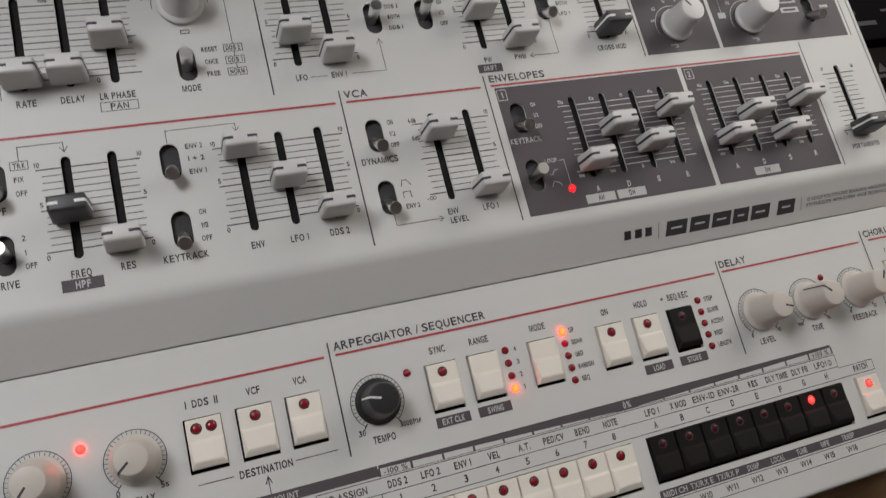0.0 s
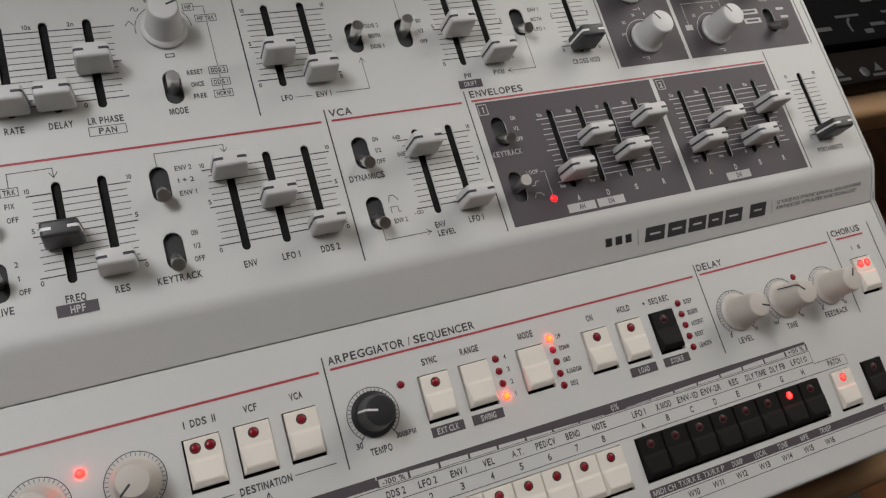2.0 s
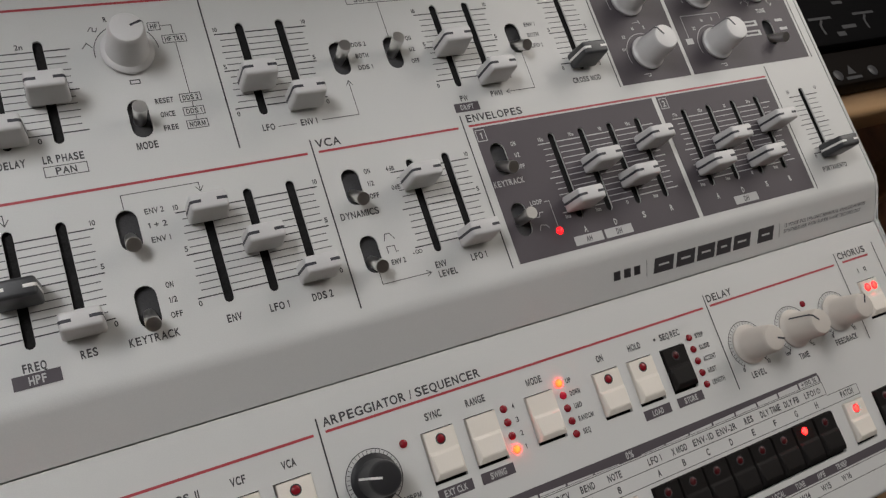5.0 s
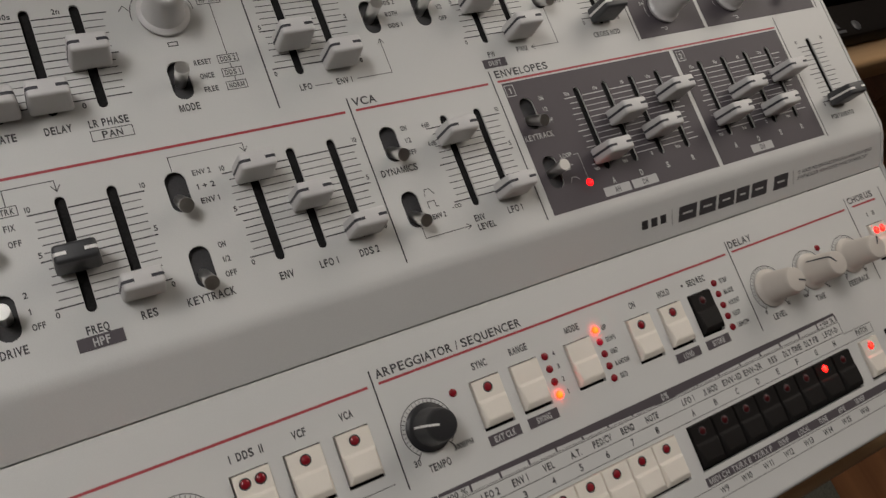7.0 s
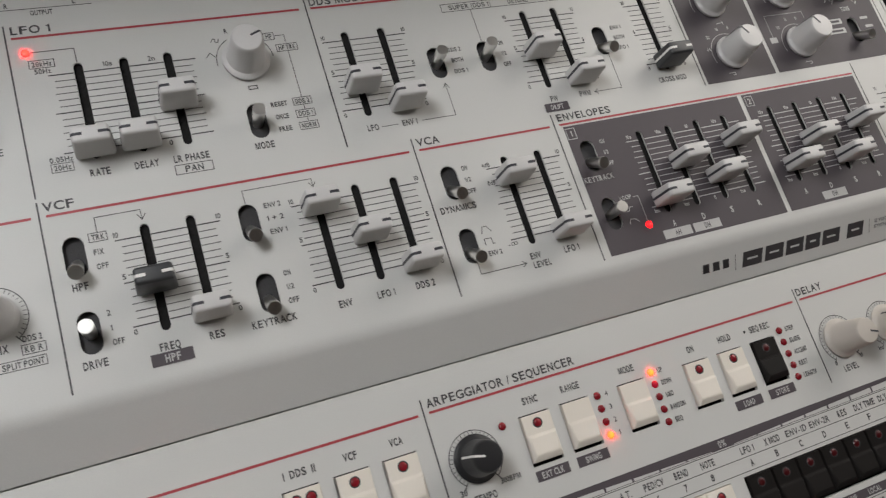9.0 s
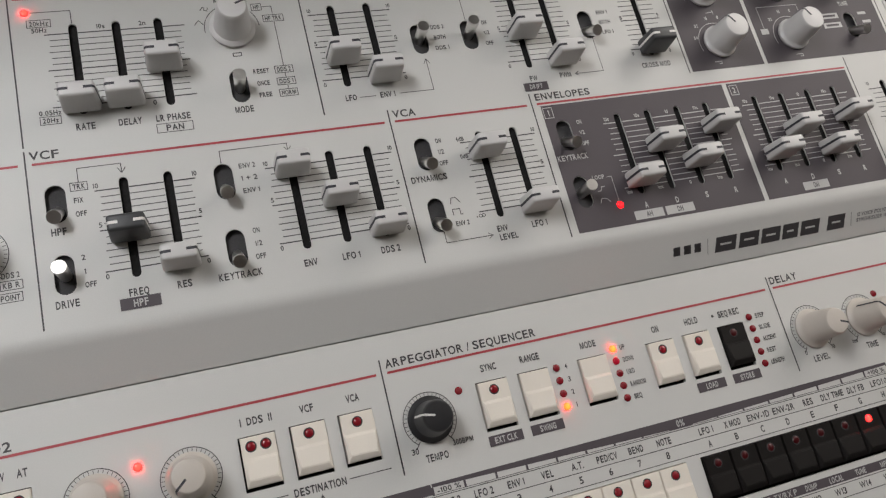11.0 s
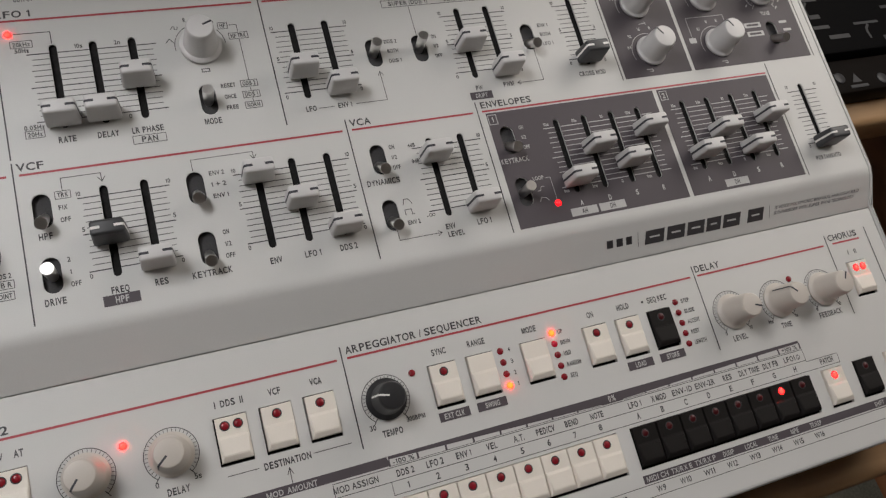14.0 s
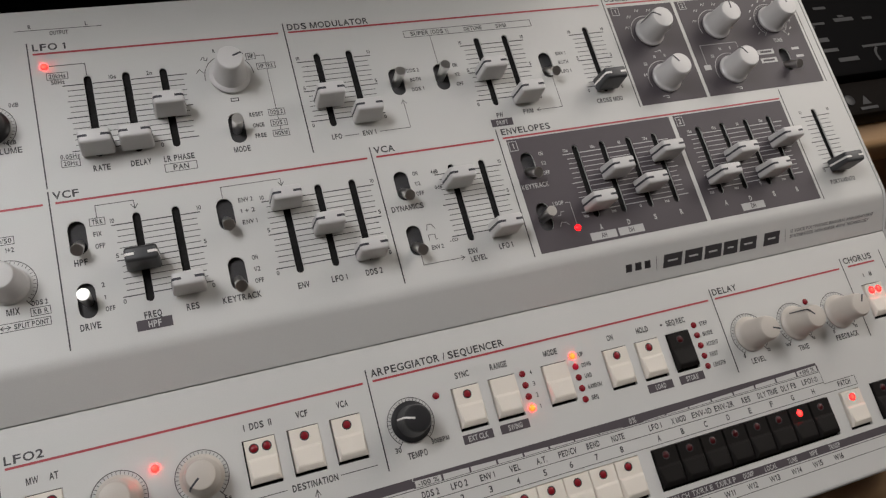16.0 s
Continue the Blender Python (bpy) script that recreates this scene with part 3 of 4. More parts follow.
# amplifier section
for s, y in (("ON", 158.1), ("1/2", 153.5), ("OFF", 149.0)):
    lettering(s, 81.5, y, 1.75)
lettering("DYNAMICS", 74.5, 143.7, 2.35, 13.8)
up_rule([(79.9, 132.6), (80.6, 134.9), (82.3, 134.9), (83.6, 132.8)], 0.28)
up_rule([(80.0, 128.2), (80.0, 130.4), (82.8, 130.4), (82.8, 128.2), (83.6, 128.2)], 0.28)
lettering("ENV 2", 82.6, 124.8, 1.75, 5.2)
up_rule([(74.8, 122.5), (74.8, 118.3), (92.7, 118.3)], 0.25)
up_rule([(91.2, 119.3), (92.8, 118.3), (91.2, 117.3)], 0.25)
lettering("ENV", 97.1, 120.3, 2.2)
lettering("LEVEL", 98.7, 116.9, 2.2)
lettering("-", 88.7, 126.4, 1.7)
up_rule(arc(90.1, 126.4, 0.6, 0, 360, 10), 0.25)
up_rule(arc(91.3, 126.4, 0.6, 0, 360, 10), 0.25)
lettering("LFO 1", 112.0, 119.9, 2.35)
lettering("4dB", 90.0, 157.6, 1.65)
lettering("0dB", 90.0, 150.5, 1.65)

# envelope fields
for s, x in (("1", 128.4 + 0.6), ("2", 217.3)):
    up_rule([(x - 1.9, 161.4), (x + 1.9, 161.4), (x + 1.9, 165.9), (x - 1.9, 165.9)], 0.3, PALE, PRINT2, True)
    lettering(s, x, 163.6, 2.5, None, PALE, z=PRINT2)
for s, y in (("ON", 158.3), ("1/2", 153.7), ("OFF", 149.0)):
    lettering(s, 140.8, y, 1.65, None, PALE, z=PRINT2)
lettering("KEYTRACK", 133.6, 143.8, 2.2, 13.0, PALE, z=PRINT2)
lettering("LOOP", 141.5, 134.1, 1.65, 5.2, PALE, z=PRINT2)
up_rule([(144.9, 133.7), (147.1, 133.7), (147.1, 123.4)], 0.22, PALE, PRINT2)
up_rule([(139.6, 128.4), (140.9, 128.4), (141.5, 130.0), (143.0, 130.0)], 0.25, PALE, PRINT2)
up_rule([(139.2, 123.5), (140.2, 125.3), (142.4, 124.9), (143.4, 123.6)], 0.25, PALE, PRINT2)
for first in (158.2, 225.6):
    for k, (top, bottom, name) in enumerate((("10s", "1ms", "A"), ("10s", "1ms", "D"), ("10", "0", "S"), ("10s", "1ms", "R"))):
        x = first + STEP * k
        lettering(top, x - 5.2, 157.9, 1.5, None, PALE, z=PRINT2)
        lettering(bottom, x - 5.4, 126.2, 1.5, None, PALE, z=PRINT2)
        lettering(name, x, 119.9, 2.3, None, PALE, z=PRINT2)
plate("AH", 158.3, 116.1, 151.8, 164.8, 2.1, back=PALE, front=DARK)
plate("DH", 172.4, 116.1, 165.9, 178.9, 2.1, back=PALE, front=DARK)
plate("DH", 239.8, 116.1, 233.3, 246.4, 2.1, back=PALE, front=DARK)
for s, x, y in (("10", 288.4, 158.7), ("10", 306.3, 158.8), ("0", 288.5, 126.6)):
    lettering(s, x, y, 1.6)
lettering("PORTAMENTO", 297.0, 120.0, 2.1, 15.6)


def ticks(x0, x1, slots, bottom, material=None, z=PRINT, inset=1.5):
    """Thirteen printed scale lines, cut where the slots pass, long at 0, 5 and 10."""
    cuts = [a for s in slots for a in (s - 1.75, s + 1.75)]
    for k in range(13):
        y = bottom + 28.1 / 12 * k
        cut = 0 if k % 6 == 0 else inset * (0.65 if k % 3 == 0 else 1.0)
        ends = [x0 + cut] + cuts + [x1 - cut]
        for a, b in zip(ends[::2], ends[1::2]):
            if b - a > 0.3:
                part("scale_mark", stroke(bmesh.new(), [(a, y), (b, y)], 0.42 if k % 6 == 0 else 0.32, z), material or (INK if k % 6 == 0 else SCALE), upper)


TICK_UP, TICK_LOW = 187.75, 127.9
ticks(-47.1, -1.2, slots_up[0:3], TICK_UP)
ticks(44.1, 75.9, slots_up[3:5], TICK_UP)
ticks(118.9, 150.4, slots_up[5:7], TICK_UP)
ticks(175.2, 193.8, slots_up[7:8], TICK_UP)
ticks(-38.0, -6.6, slots_low[0:2], TICK_LOW)
ticks(17.2, 62.6, slots_low[2:5], TICK_LOW)
ticks(90.0, 120.6, slots_low[5:7], TICK_LOW)
ticks(151.4, 207.4, slots_low[7:11], TICK_LOW, PALE, PRINT2)
ticks(218.6, 275.0, slots_low[11:15], TICK_LOW, PALE, PRINT2)
ticks(288.1, 306.0, slots_low[15:16], TICK_LOW)

# lower panel lettering
for s, x in (("MW", -76.4), ("AT", -69.7), ("I  DDS  II", -0.9), ("VCF", 15.6), ("VCA", 31.2), ("SYNC", 80.8), ("RANGE", 97.0), ("MODE", 120.9), ("ON", 150.0), ("HOLD", 166.3), ("SEQ REC", 183.8)):
    lettering(s, x, 72.9, 2.35, 10.2 if "II" in s else None, low=True)
part("printed_dot", lathe([(0.55, 0), (0.55, PRINT)], 12, None, 176.4, 72.9), INK, lower, m=lower_m)
lettering("DESTINATION", 15.3, 47.3, 2.35, 17.0, low=True)
low_rule([(-5.8, 47.4), (4.8, 47.4)], 0.28)
low_rule([(25.0, 47.5), (39.0, 47.5)], 0.28)
low_rule([(14.3, 42.6), (15.3, 44.8), (16.3, 42.6)], 0.28)
low_rule([(15.3, 44.6), (15.3, 39.2)], 0.28)
lettering("30", 48.2, 50.6, 1.9, low=True)
lettering("300BPM", 65.4, 50.5, 1.75, 7.4, low=True)
lettering("TEMPO", 55.3, 47.4, 2.35, low=True)
lettering("0", -29.2, 50.8, 1.9, low=True)
lettering("5s", -15.6, 50.6, 1.9, low=True)
lettering("DELAY", -22.6, 47.4, 2.35, low=True)
plate("EXT CLK", 80.7, 47.7, 74.4, 87.2, 2.0, True)
plate("SWING", 96.9, 47.7, 90.5, 103.2, 2.0, True)
plate("LOAD", 166.3, 47.6, 160.0, 172.6, 2.0, True)
plate("STORE", 182.6, 47.6, 176.2, 188.9, 2.0, True)
for k, s in enumerate(("1", "2", "3", "4")):
    lettering(s, 110.0, 52.9 + 4.7 * k, 1.75, low=True)
for k, s in enumerate(("SEQ", "RANDOM", "U&D", "DOWN", "UP")):
    w = 1.75 * 0.62 * len(s)
    lettering(s, 133.2 + w / 2, 50.6 + 4.65 * k, 1.75, w, low=True)
for k, s in enumerate(("LENGTH", "REST", "ACCENT", "SLIDE", "STEP")):
    w = 1.75 * 0.60 * len(s)
    lettering(s, 195.3 + w / 2, 50.5 + 4.7 * k, 1.75, w, low=True)
lettering("LEVEL", 218.8, 47.4, 2.35, low=True)
lettering("TIME", 245.0, 47.4, 2.35, low=True)
lettering("FEEDBACK", 271.2, 47.3, 2.35, 13.4, low=True)
for s, x in (("0", 212.4), ("10", 226.0), ("1ms", 237.2), ("1s", 252.2), ("0", 264.6), ("10", 278.2)):
    lettering(s, x, 50.5, 1.65, low=True)
lettering("I", 294.6, 72.9, 2.0, low=True)
lettering("II", 299.0, 72.9, 2.0, low=True)

# modulation strip: dark bar with a stepped lower edge
bm = patch(-70.0, 50.6, 35.7, 39.2, PRINT)
part("dark_bar", bm, DARK, lower, m=lower_m)
part("dark_bar", patch(142.6, 153.0, 35.4, 39.2, PRINT), DARK, lower, m=lower_m)


def cell_top(x):
    """The cells under the bar shrink towards its middle."""
    return 35.75 + 2.35 * max((142.6 - x) / 91.6, (x - 153.0) / 94.4)


left = [51.0, 62.4] + [62.4 + 11.5 * k for k in range(1, 7)] + [142.6]
right = [153.0] + [235.3 - 11.87 * k for k in range(6, 0, -1)] + [235.3, 247.4]
for edges in (left, right):
    for xa, xb in zip(edges, edges[1:]):
        bm = bmesh.new()
        corners = ((xa, cell_top(xa)), (xb, cell_top(xb)), (xb, 39.2), (xa, 39.2))
        bm.faces.new([bm.verts.new((x * MM, y * MM, PRINT * MM)) for x, y in corners])
        part("dark_bar", bm, DARK, lower, m=lower_m)
        part("bar_line", patch(xa + 0.42, xb - 0.42, 35.4, 35.58, PRINT), DARK, lower, m=lower_m)
    for x in edges:
        if x not in (142.6, 153.0):
            part("bar_divider", patch(x - 0.4, x + 0.4, 35.4, cell_top(x) - 0.02, PRINT), DARK, lower, m=lower_m)
lettering("0%", 148.0, 37.25, 2.3, None, PALE, True, PRINT2)
lettering("-100 %", 56.7, 36.72, 1.7, 8.4, low=True)
lettering("+100 %", 241.3, 36.75, 1.7, 8.6, low=True)
lettering("MOD", 8.5, 37.2, 2.0, 6.0, PALE, True, PRINT2)
lettering("AMOUNT", 18.4, 37.2, 2.0, 11.0, PALE, True, PRINT2)
lettering("MOD ASSIGN", 37.2, 32.4, 2.3, 17.0, low=True)
names = ("DDS 2", "LFO 2", "ENV 1", "VEL", "A.T.", "PED/CV", "BEND", "NOTE")
for k, s in enumerate(names):
    x = 56.3 + 11.83 * k
    lettering(s, x, 32.35, 2.35, low=True)
    lettering(str(k + 1), x, 27.4, 2.35, low=True)
names = ("LFO 1", "X MOD", "ENV-1D", "ENV-2R", "RES", "DLY TIME", "DLY FB", "LFO1")
for k, s in enumerate(names):
    x = 157.4 + 11.87 * k
    lettering(s, x - (1.0 if k == 7 else 0), 32.3, 2.35, 11.0 if k == 5 else 10.2 if k in (2, 3) else 6.2 if k == 7 else None, low=True)
    lettering("ABCDEFGH"[k], x, 27.4, 2.35, low=True)
low_rule(arc(244.4, 32.2, 0.95, 0, 360, 14), 0.25)
low_rule([(244.4, 31.0), (244.4, 33.4)], 0.25)
low_rule([(29.0, 29.9), (29.0, 34.9), (247.9, 34.9), (247.9, 29.9), (29.0, 29.9)], 0.25)
low_rule([(50.2, 25.0), (50.2, 29.9)], 0.25)
low_rule([(50.2, 25.0), (150.4, 25.0), (265.8, 25.0), (265.8, 29.2), (247.9, 29.2)], 0.25)
lettering("PATCH", 258.8, 27.3, 2.3, low=True)
part("dark_bar", patch(150.7, 305.0, 0.9, 4.2, PRINT), DARK, lower, m=lower_m)
names = ("MIDI CH", "TX/RX E", "TX/RX P", "DUMP", "LOCAL", "TUNE", "MPE", "TRNSP")
for k, s in enumerate(names):
    x = 157.2 + 11.9 * k
    lettering(s, x, 2.55, 2.0, 10.4 if k < 3 else None, PALE, True, PRINT2)
    lettering("W%d" % (9 + k), x + 0.2, -2.2, 2.3, 4.2 if k == 0 else 5.4, low=True)
    lettering("W%d" % (1 + k), 56.3 + 11.83 * k, -2.2, 2.3, 4.2, low=True)
lettering("SHIFT", 278.2, 2.5, 1.9, None, PALE, True, PRINT2)
low_rule([(40.0, 0.2), (305.0, 0.2)], 0.25)
low_rule([(40.0, -4.6), (305.0, -4.6)], 0.25)

# maker's mark on the fold: plain slanted blocks, and two rows of small bars
slope = Matrix(((1, 0, 0, 0), (0, math.cos(turn), -math.sin(turn), 108.35 * MM), (0, math.sin(turn), math.cos(turn), 0), (0, 0, 0, 1)))
fold_m = PANEL @ slope


def slant_block(x0, x1, y0, y1, lean, slit):
    bm = bmesh.new()
    mid = (y0 + y1) / 2
    pieces = [(y0, y1)] if not slit else [(y0, mid - 0.4), (mid + 0.4, y1)]
    for a, b in pieces:
        q = [(x0 + lean * (a - y0), a), (x1 + lean * (a - y0), a), (x1 + lean * (b - y0), b), (x0 + lean * (b - y0), b)]
        bm.faces.new([bm.verts.new((x * MM, y * MM, PRINT * MM)) for x, y in q])
    if slit:
        shift = lean * (mid - y0)
        for edge in (x0 + 1.2, x1 - 1.2):
            stroke(bm, [(edge + shift, mid - 0.1), (edge + shift, mid + 0.1)], 2.2, PRINT + 0.01)
    return bm


for x0, x1 in ((185.4, 195.4), (197.0, 206.6), (208.0, 217.4), (218.6, 226.6), (228.0, 237.6), (242.0, 251.2)):
    part("mark_block", slant_block(x0, x1, -13.0, -6.8, 0.14, True), INK, fold, m=fold_m)
for x0, x1 in ((166.0, 169.2), (170.9, 174.2), (175.8, 178.9)):
    part("mark_block", slant_block(x0, x1, -11.3, -7.7, 0.0, True), INK, fold, m=fold_m)
rule(fold, fold_m, [(182.1, -13.2), (182.1, -6.6)], 0.2)
rule(fold, fold_m, [(255.2, -12.8), (255.2, -7.0)], 0.2)
lettering("12 VOICE POLYPHONIC BINAURAL ANALOG-HYBRID", 284.6, -8.4, 1.5, 52.6, FAINT, "fold")
lettering("SYNTHESIZER WITH SUPER WAVE TECHNOLOGY", 283.0, -10.9, 1.5, 50.0, FAINT, "fold")

# ---- sliders ----


def cap_mesh(material, name):
    """A slider cap: a tall saddle with a slightly hollow top, tapered front and back."""
    bm = bmesh.new()
    profile = [(-3.3, 0.8), (-2.75, 12.45), (2.75, 12.45), (3.3, 0.8)]
    half = (6.15, 5.6, 5.6, 6.15)
    a = [bm.verts.new((-x * MM, y * MM, z * MM)) for x, (y, z) in zip(half, profile)]
    b = [bm.verts.new((x * MM, y * MM, z * MM)) for x, (y, z) in zip(half, profile)]
    bm.faces.new(a), bm.faces.new(b[::-1])
    for k in range(len(profile)):
        n = (k + 1) % len(profile)
        bm.faces.new((a[k], b[k], b[n], a[n]))
    bmesh.ops.recalc_face_normals(bm, faces=bm.faces[:])
    bmesh.ops.bevel(bm, geom=bm.edges[:], offset=0.0011, segments=4, profile=0.5, affect="EDGES")
    bmesh.ops.recalc_face_normals(bm, faces=bm.faces[:])
    me = bpy.data.meshes.new(name)
    bm.to_mesh(me), bm.free()
    me.materials.append(material)
    me.shade_smooth(), me.set_sharp_from_angle(angle=radians(38))
    return me


def plain_mesh(name, bm, material, smooth=0.0):
    me = bpy.data.meshes.new(name)
    bmesh.ops.recalc_face_normals(bm, faces=bm.faces[:])
    bm.to_mesh(me), bm.free()
    me.materials.append(material)
    if smooth:
        me.shade_smooth(), me.set_sharp_from_angle(angle=radians(smooth))
    return me


def inlay(material, name):
    """The index line at one end of a cap: over the top's end and down the side."""
    skin = [(-2.3, 12.5), (-4.5, 12.5), (-5.02, 12.40), (-5.40, 12.1), (-5.63, 11.65), (-5.70, 11.2), (-6.2, 1.6)]
    core = [(-2.3, 12.0), (-4.3, 12.0), (-4.6, 11.9), (-4.9, 11.7), (-5.1, 11.4), (-5.2, 11.0), (-5.6, 1.6)]
    bm = bmesh.new()
    rows = [[bm.verts.new((x * MM, y * MM, z * MM)) for x, z in line] for line, y in ((skin, -0.48), (skin, 0.48), (core, 0.48), (core, -0.48))]
    for k in range(len(skin) - 1):
        for i in range(4):
            n = (i + 1) % 4
            bm.faces.new((rows[i][k], rows[n][k], rows[n][k + 1], rows[i][k + 1]))
    bm.faces.new([r[0] for r in rows]), bm.faces.new([r[-1] for r in rows][::-1])
    return plain_mesh(name, bm, material)


CAP_LIGHT, CAP_DARK = cap_mesh(GREY_PLASTIC, "slider_cap"), cap_mesh(CAP_BLACK, "slider_cap")
INLAY_DARK, INLAY_WHITE = inlay(LINE_DARK, "index_line"), inlay(LINE_WHITE, "index_line")
STEM = plain_mesh("stem", add_box(bmesh.new(), -0.6, 0.6, -2.0, 2.0, -10.0, 1.2), WELL)


def slider(x, y, dark=False):
    cap = share("slider_cap", CAP_DARK if dark else CAP_LIGHT, synth, at_mm(x, y), "charcoal slider cap with white index line" if dark else "light grey slider cap with dark index line")
    line = INLAY_WHITE if dark else INLAY_DARK
    share("index_line", line, cap, at_mm(x, y))
    share("index_line", line, cap, at_mm(x, y, 0, 180))
    share("stem", STEM, cap, at_mm(x, y))


for x, y in zip(slots_up, (187.5, 187.8, 200.1, 196.0, 186.9, 199.9, 186.3, 187.6)):
    slider(x, y, x > 180)
for x, y in zip(slots_low, (139.6, 127.5, 154.1, 141.1, 127.7, 151.2, 127.0, 130.3, 143.7, 134.6, 148.3, 132.4, 141.7, 131.0, 145.3, 127.8)):
    slider(x, y, x < -20 or x > 290)

# ---- dust liners seen through the slots ----
LINER = surface("liner_grey", (0.045, 0.044, 0.046), 0.75, vary=0.25, grain=1800, bump=0.2, big=60)
FELT = surface("slot_felt", (0.020, 0.019, 0.019), 0.85, spec=0.2, vary=0.4, grain=1400, bump=0.4, big=120)
SLOT_LINER = plain_mesh("slot_liner", add_box(bmesh.new(), -2.6, 2.6, -18.6, 18.6, -2.2, -1.7), FELT)
SWITCH_LINER = plain_mesh("switch_liner", add_box(bmesh.new(), -4.2, 4.2, -7.4, 7.4, -2.7, -2.2), LINER)
for row, height in ((slots_up, ROW_UP), (slots_low, ROW_LOW)):
    for x in row:
        share("slot_liner", SLOT_LINER, upper, at_mm(x, height))
for x, y in switch_up + switch_low:
    share("switch_liner", SWITCH_LINER, upper, at_mm(x, y))

# ---- toggle switches ----
LEVER = plain_mesh("lever", lathe([(1.4, -3), (1.65, 0), (2.26, 13.6), (2.28, 14.25), (2.18, 14.5)], 28), CHROME, 40)
BOOT = plain_mesh("toggle_switch", lathe([(2.9, -6.0), (2.9, -3.6), (1.6, -2.6), (1.2, -2.2)], 20), BLACK_PLASTIC, 40)


def toggle(x, y, tip):
    ob = share("toggle_switch", BOOT, synth, at_mm(x, y, -4), "steel toggle switch in a black slot")
    lean = math.degrees(math.atan2(tip, 14.0))
    share("lever", LEVER, ob, at_mm(x, y, -6.2) @ Matrix.Rotation(radians(-lean), 4, "X"), "polished steel lever")


for (x, y), tip in zip(switch_up + switch_low, (0.1, 0.5, 1.4, -7.6, -7.1, -7.6, 0.2, -7.3, -7.5, -7.4, -6.8, -6.4, -0.2)):
    toggle(x, y, tip)

# ---- knobs ----


def knob(x, y, low, body, line, angle, flange, label, top_r=5.5, foot_r=6.6, tall=14.2, skirt=8.0):
    z = LOWER_Z if low else 0.0
    prof = [(skirt - 0.2, 0.4), (skirt, 0.8), (skirt, 1.6), (skirt - 0.5, 2.1)] if flange else [(skirt - 0.2, 0.4), (skirt, 0.8), (skirt, 1.3), (skirt - 0.9, 1.9)]
    prof += [(foot_r + 0.25, 2.5), (foot_r, 3.2), (top_r + 0.35, tall - 1.6), (top_r, tall - 0.5), (top_r - 0.35, tall - 0.12), (top_r - 0.9, tall)]
    ob = part("knob", lathe(prof, 48), body, synth, label, at_mm(x, y, z), 32)
    bm = add_box(bmesh.new(), -0.36, 0.36, 1.2, top_r - 0.3, tall - 0.2, tall + 0.10)
    v = [((-0.36), top_r - 0.35, tall + 0.06), (0.36, top_r - 0.35, tall + 0.06), (0.36, top_r + 0.42, tall - 1.2), (-0.36, top_r + 0.42, tall - 1.2)]
    bm.faces.new([bm.verts.new([c * MM for c in p]) for p in v])
    w = v[3], v[2], (0.36, foot_r + 0.14, 4.2), (-0.36, foot_r + 0.14, 4.2)
    bm.faces.new([bm.verts.new([c * MM for c in p]) for p in w])
    part("pointer", bm, line, ob, m=at_mm(x, y, z, angle - 90))
    return ob


def dial(x, y, low, r, material, a0=-128.0, a1=-52.0, dots=True, full=True):
    """The printed ring and marks round a knob, open at the foot."""
    target, m = (lower, lower_m) if low else (upper, PANEL)
    z = PRINT if low or material is not PALE else PRINT2
    ring = arc(x, y, r, a1, 360 + a0, 44) if full else arc(x, y, r, 70, 200, 24)
    part("dial_ring", stroke(bmesh.new(), ring, 0.28, z), material, target, m=m)
    if not full:
        return
    marks = [(a, r - 1.0, r + 1.3, 0.32) for a in (a0, a1)]
    marks += [(a1 + (360 + a0 - a1) * k / 30, r - 1.25, r - 0.4, 0.2) for k in range(1, 30)] if dots else []
    for a, inner, outer, w in marks:
        c, q = math.cos(radians(a)), math.sin(radians(a))
        part("dial_mark", stroke(bmesh.new(), [(x + inner * c, y + inner * q), (x + outer * c, y + outer * q)], w, z), material, target, m=m)


GREY_KNOB, BLACK_KNOB = "light grey knob with dark pointer", "black knob with white pointer"
knob(15.5, 212.6, False, GREY_PLASTIC, LINE_DARK, 22, True, GREY_KNOB, 5.15, 6.45, 14.9, 8.2)
up_rule(arc(15.5, 213.0, 9.8, 118, 150, 8), 0.28)
up_rule(arc(15.5, 213.0, 9.8, 154, 186, 8), 0.28)
up_rule(arc(15.5, 213.0, 9.8, 2, 40, 8), 0.28)
for x, y, a in ((218.9, 212.7, 150), (218.9, 187.1, 125), (259.0, 212.6, 85), (258.7, 187.1, 122), (294.2, 212.8, 95)):
    knob(x, y, False, GREY_PLASTIC, LINE_DARK, a, True, GREY_KNOB, 5.5, 6.5, 14.2, 7.65)
    dial(x, y, False, 9.7, PALE, full=x > 290)
for x, y, a in ((218.9, 59.3, -20), (245.0, 59.0, 135), (271.2, 59.0, 60)):
    knob(x, y, True, GREY_WARM_LIT, LINE_DARK, a, False, GREY_KNOB, 5.1, 6.3, 15.2, 8.0)
    dial(x, y, True, 9.55, INK)
for x, a in ((-22.9, 222), (-50.5, 232)):
    knob(x, 59.9, True, GREY_WARM_LIT, LINE_DARK, a, False, GREY_KNOB, 5.1, 6.3, 14.0, 7.8)
    dial(x, 59.9, True, 9.25, INK)
knob(55.7, 59.9, True, BLACK_PLASTIC, LINE_WHITE, 165, False, BLACK_KNOB, 5.0, 6.1, 13.6, 8.0)
dial(55.7, 59.9, True, 9.35, INK)
knob(-74.3, 139.6, False, GREY_PLASTIC, LINE_DARK, 80, False, GREY_KNOB, 5.0, 6.15, 14.0, 7.1)
dial(-74.3, 139.6, False, 9.3, INK)
knob(-74.3, 201.2, False, BLACK_PLASTIC, LINE_WHITE, 40, False, BLACK_KNOB, 4.9, 5.9, 13.6, 7.5)
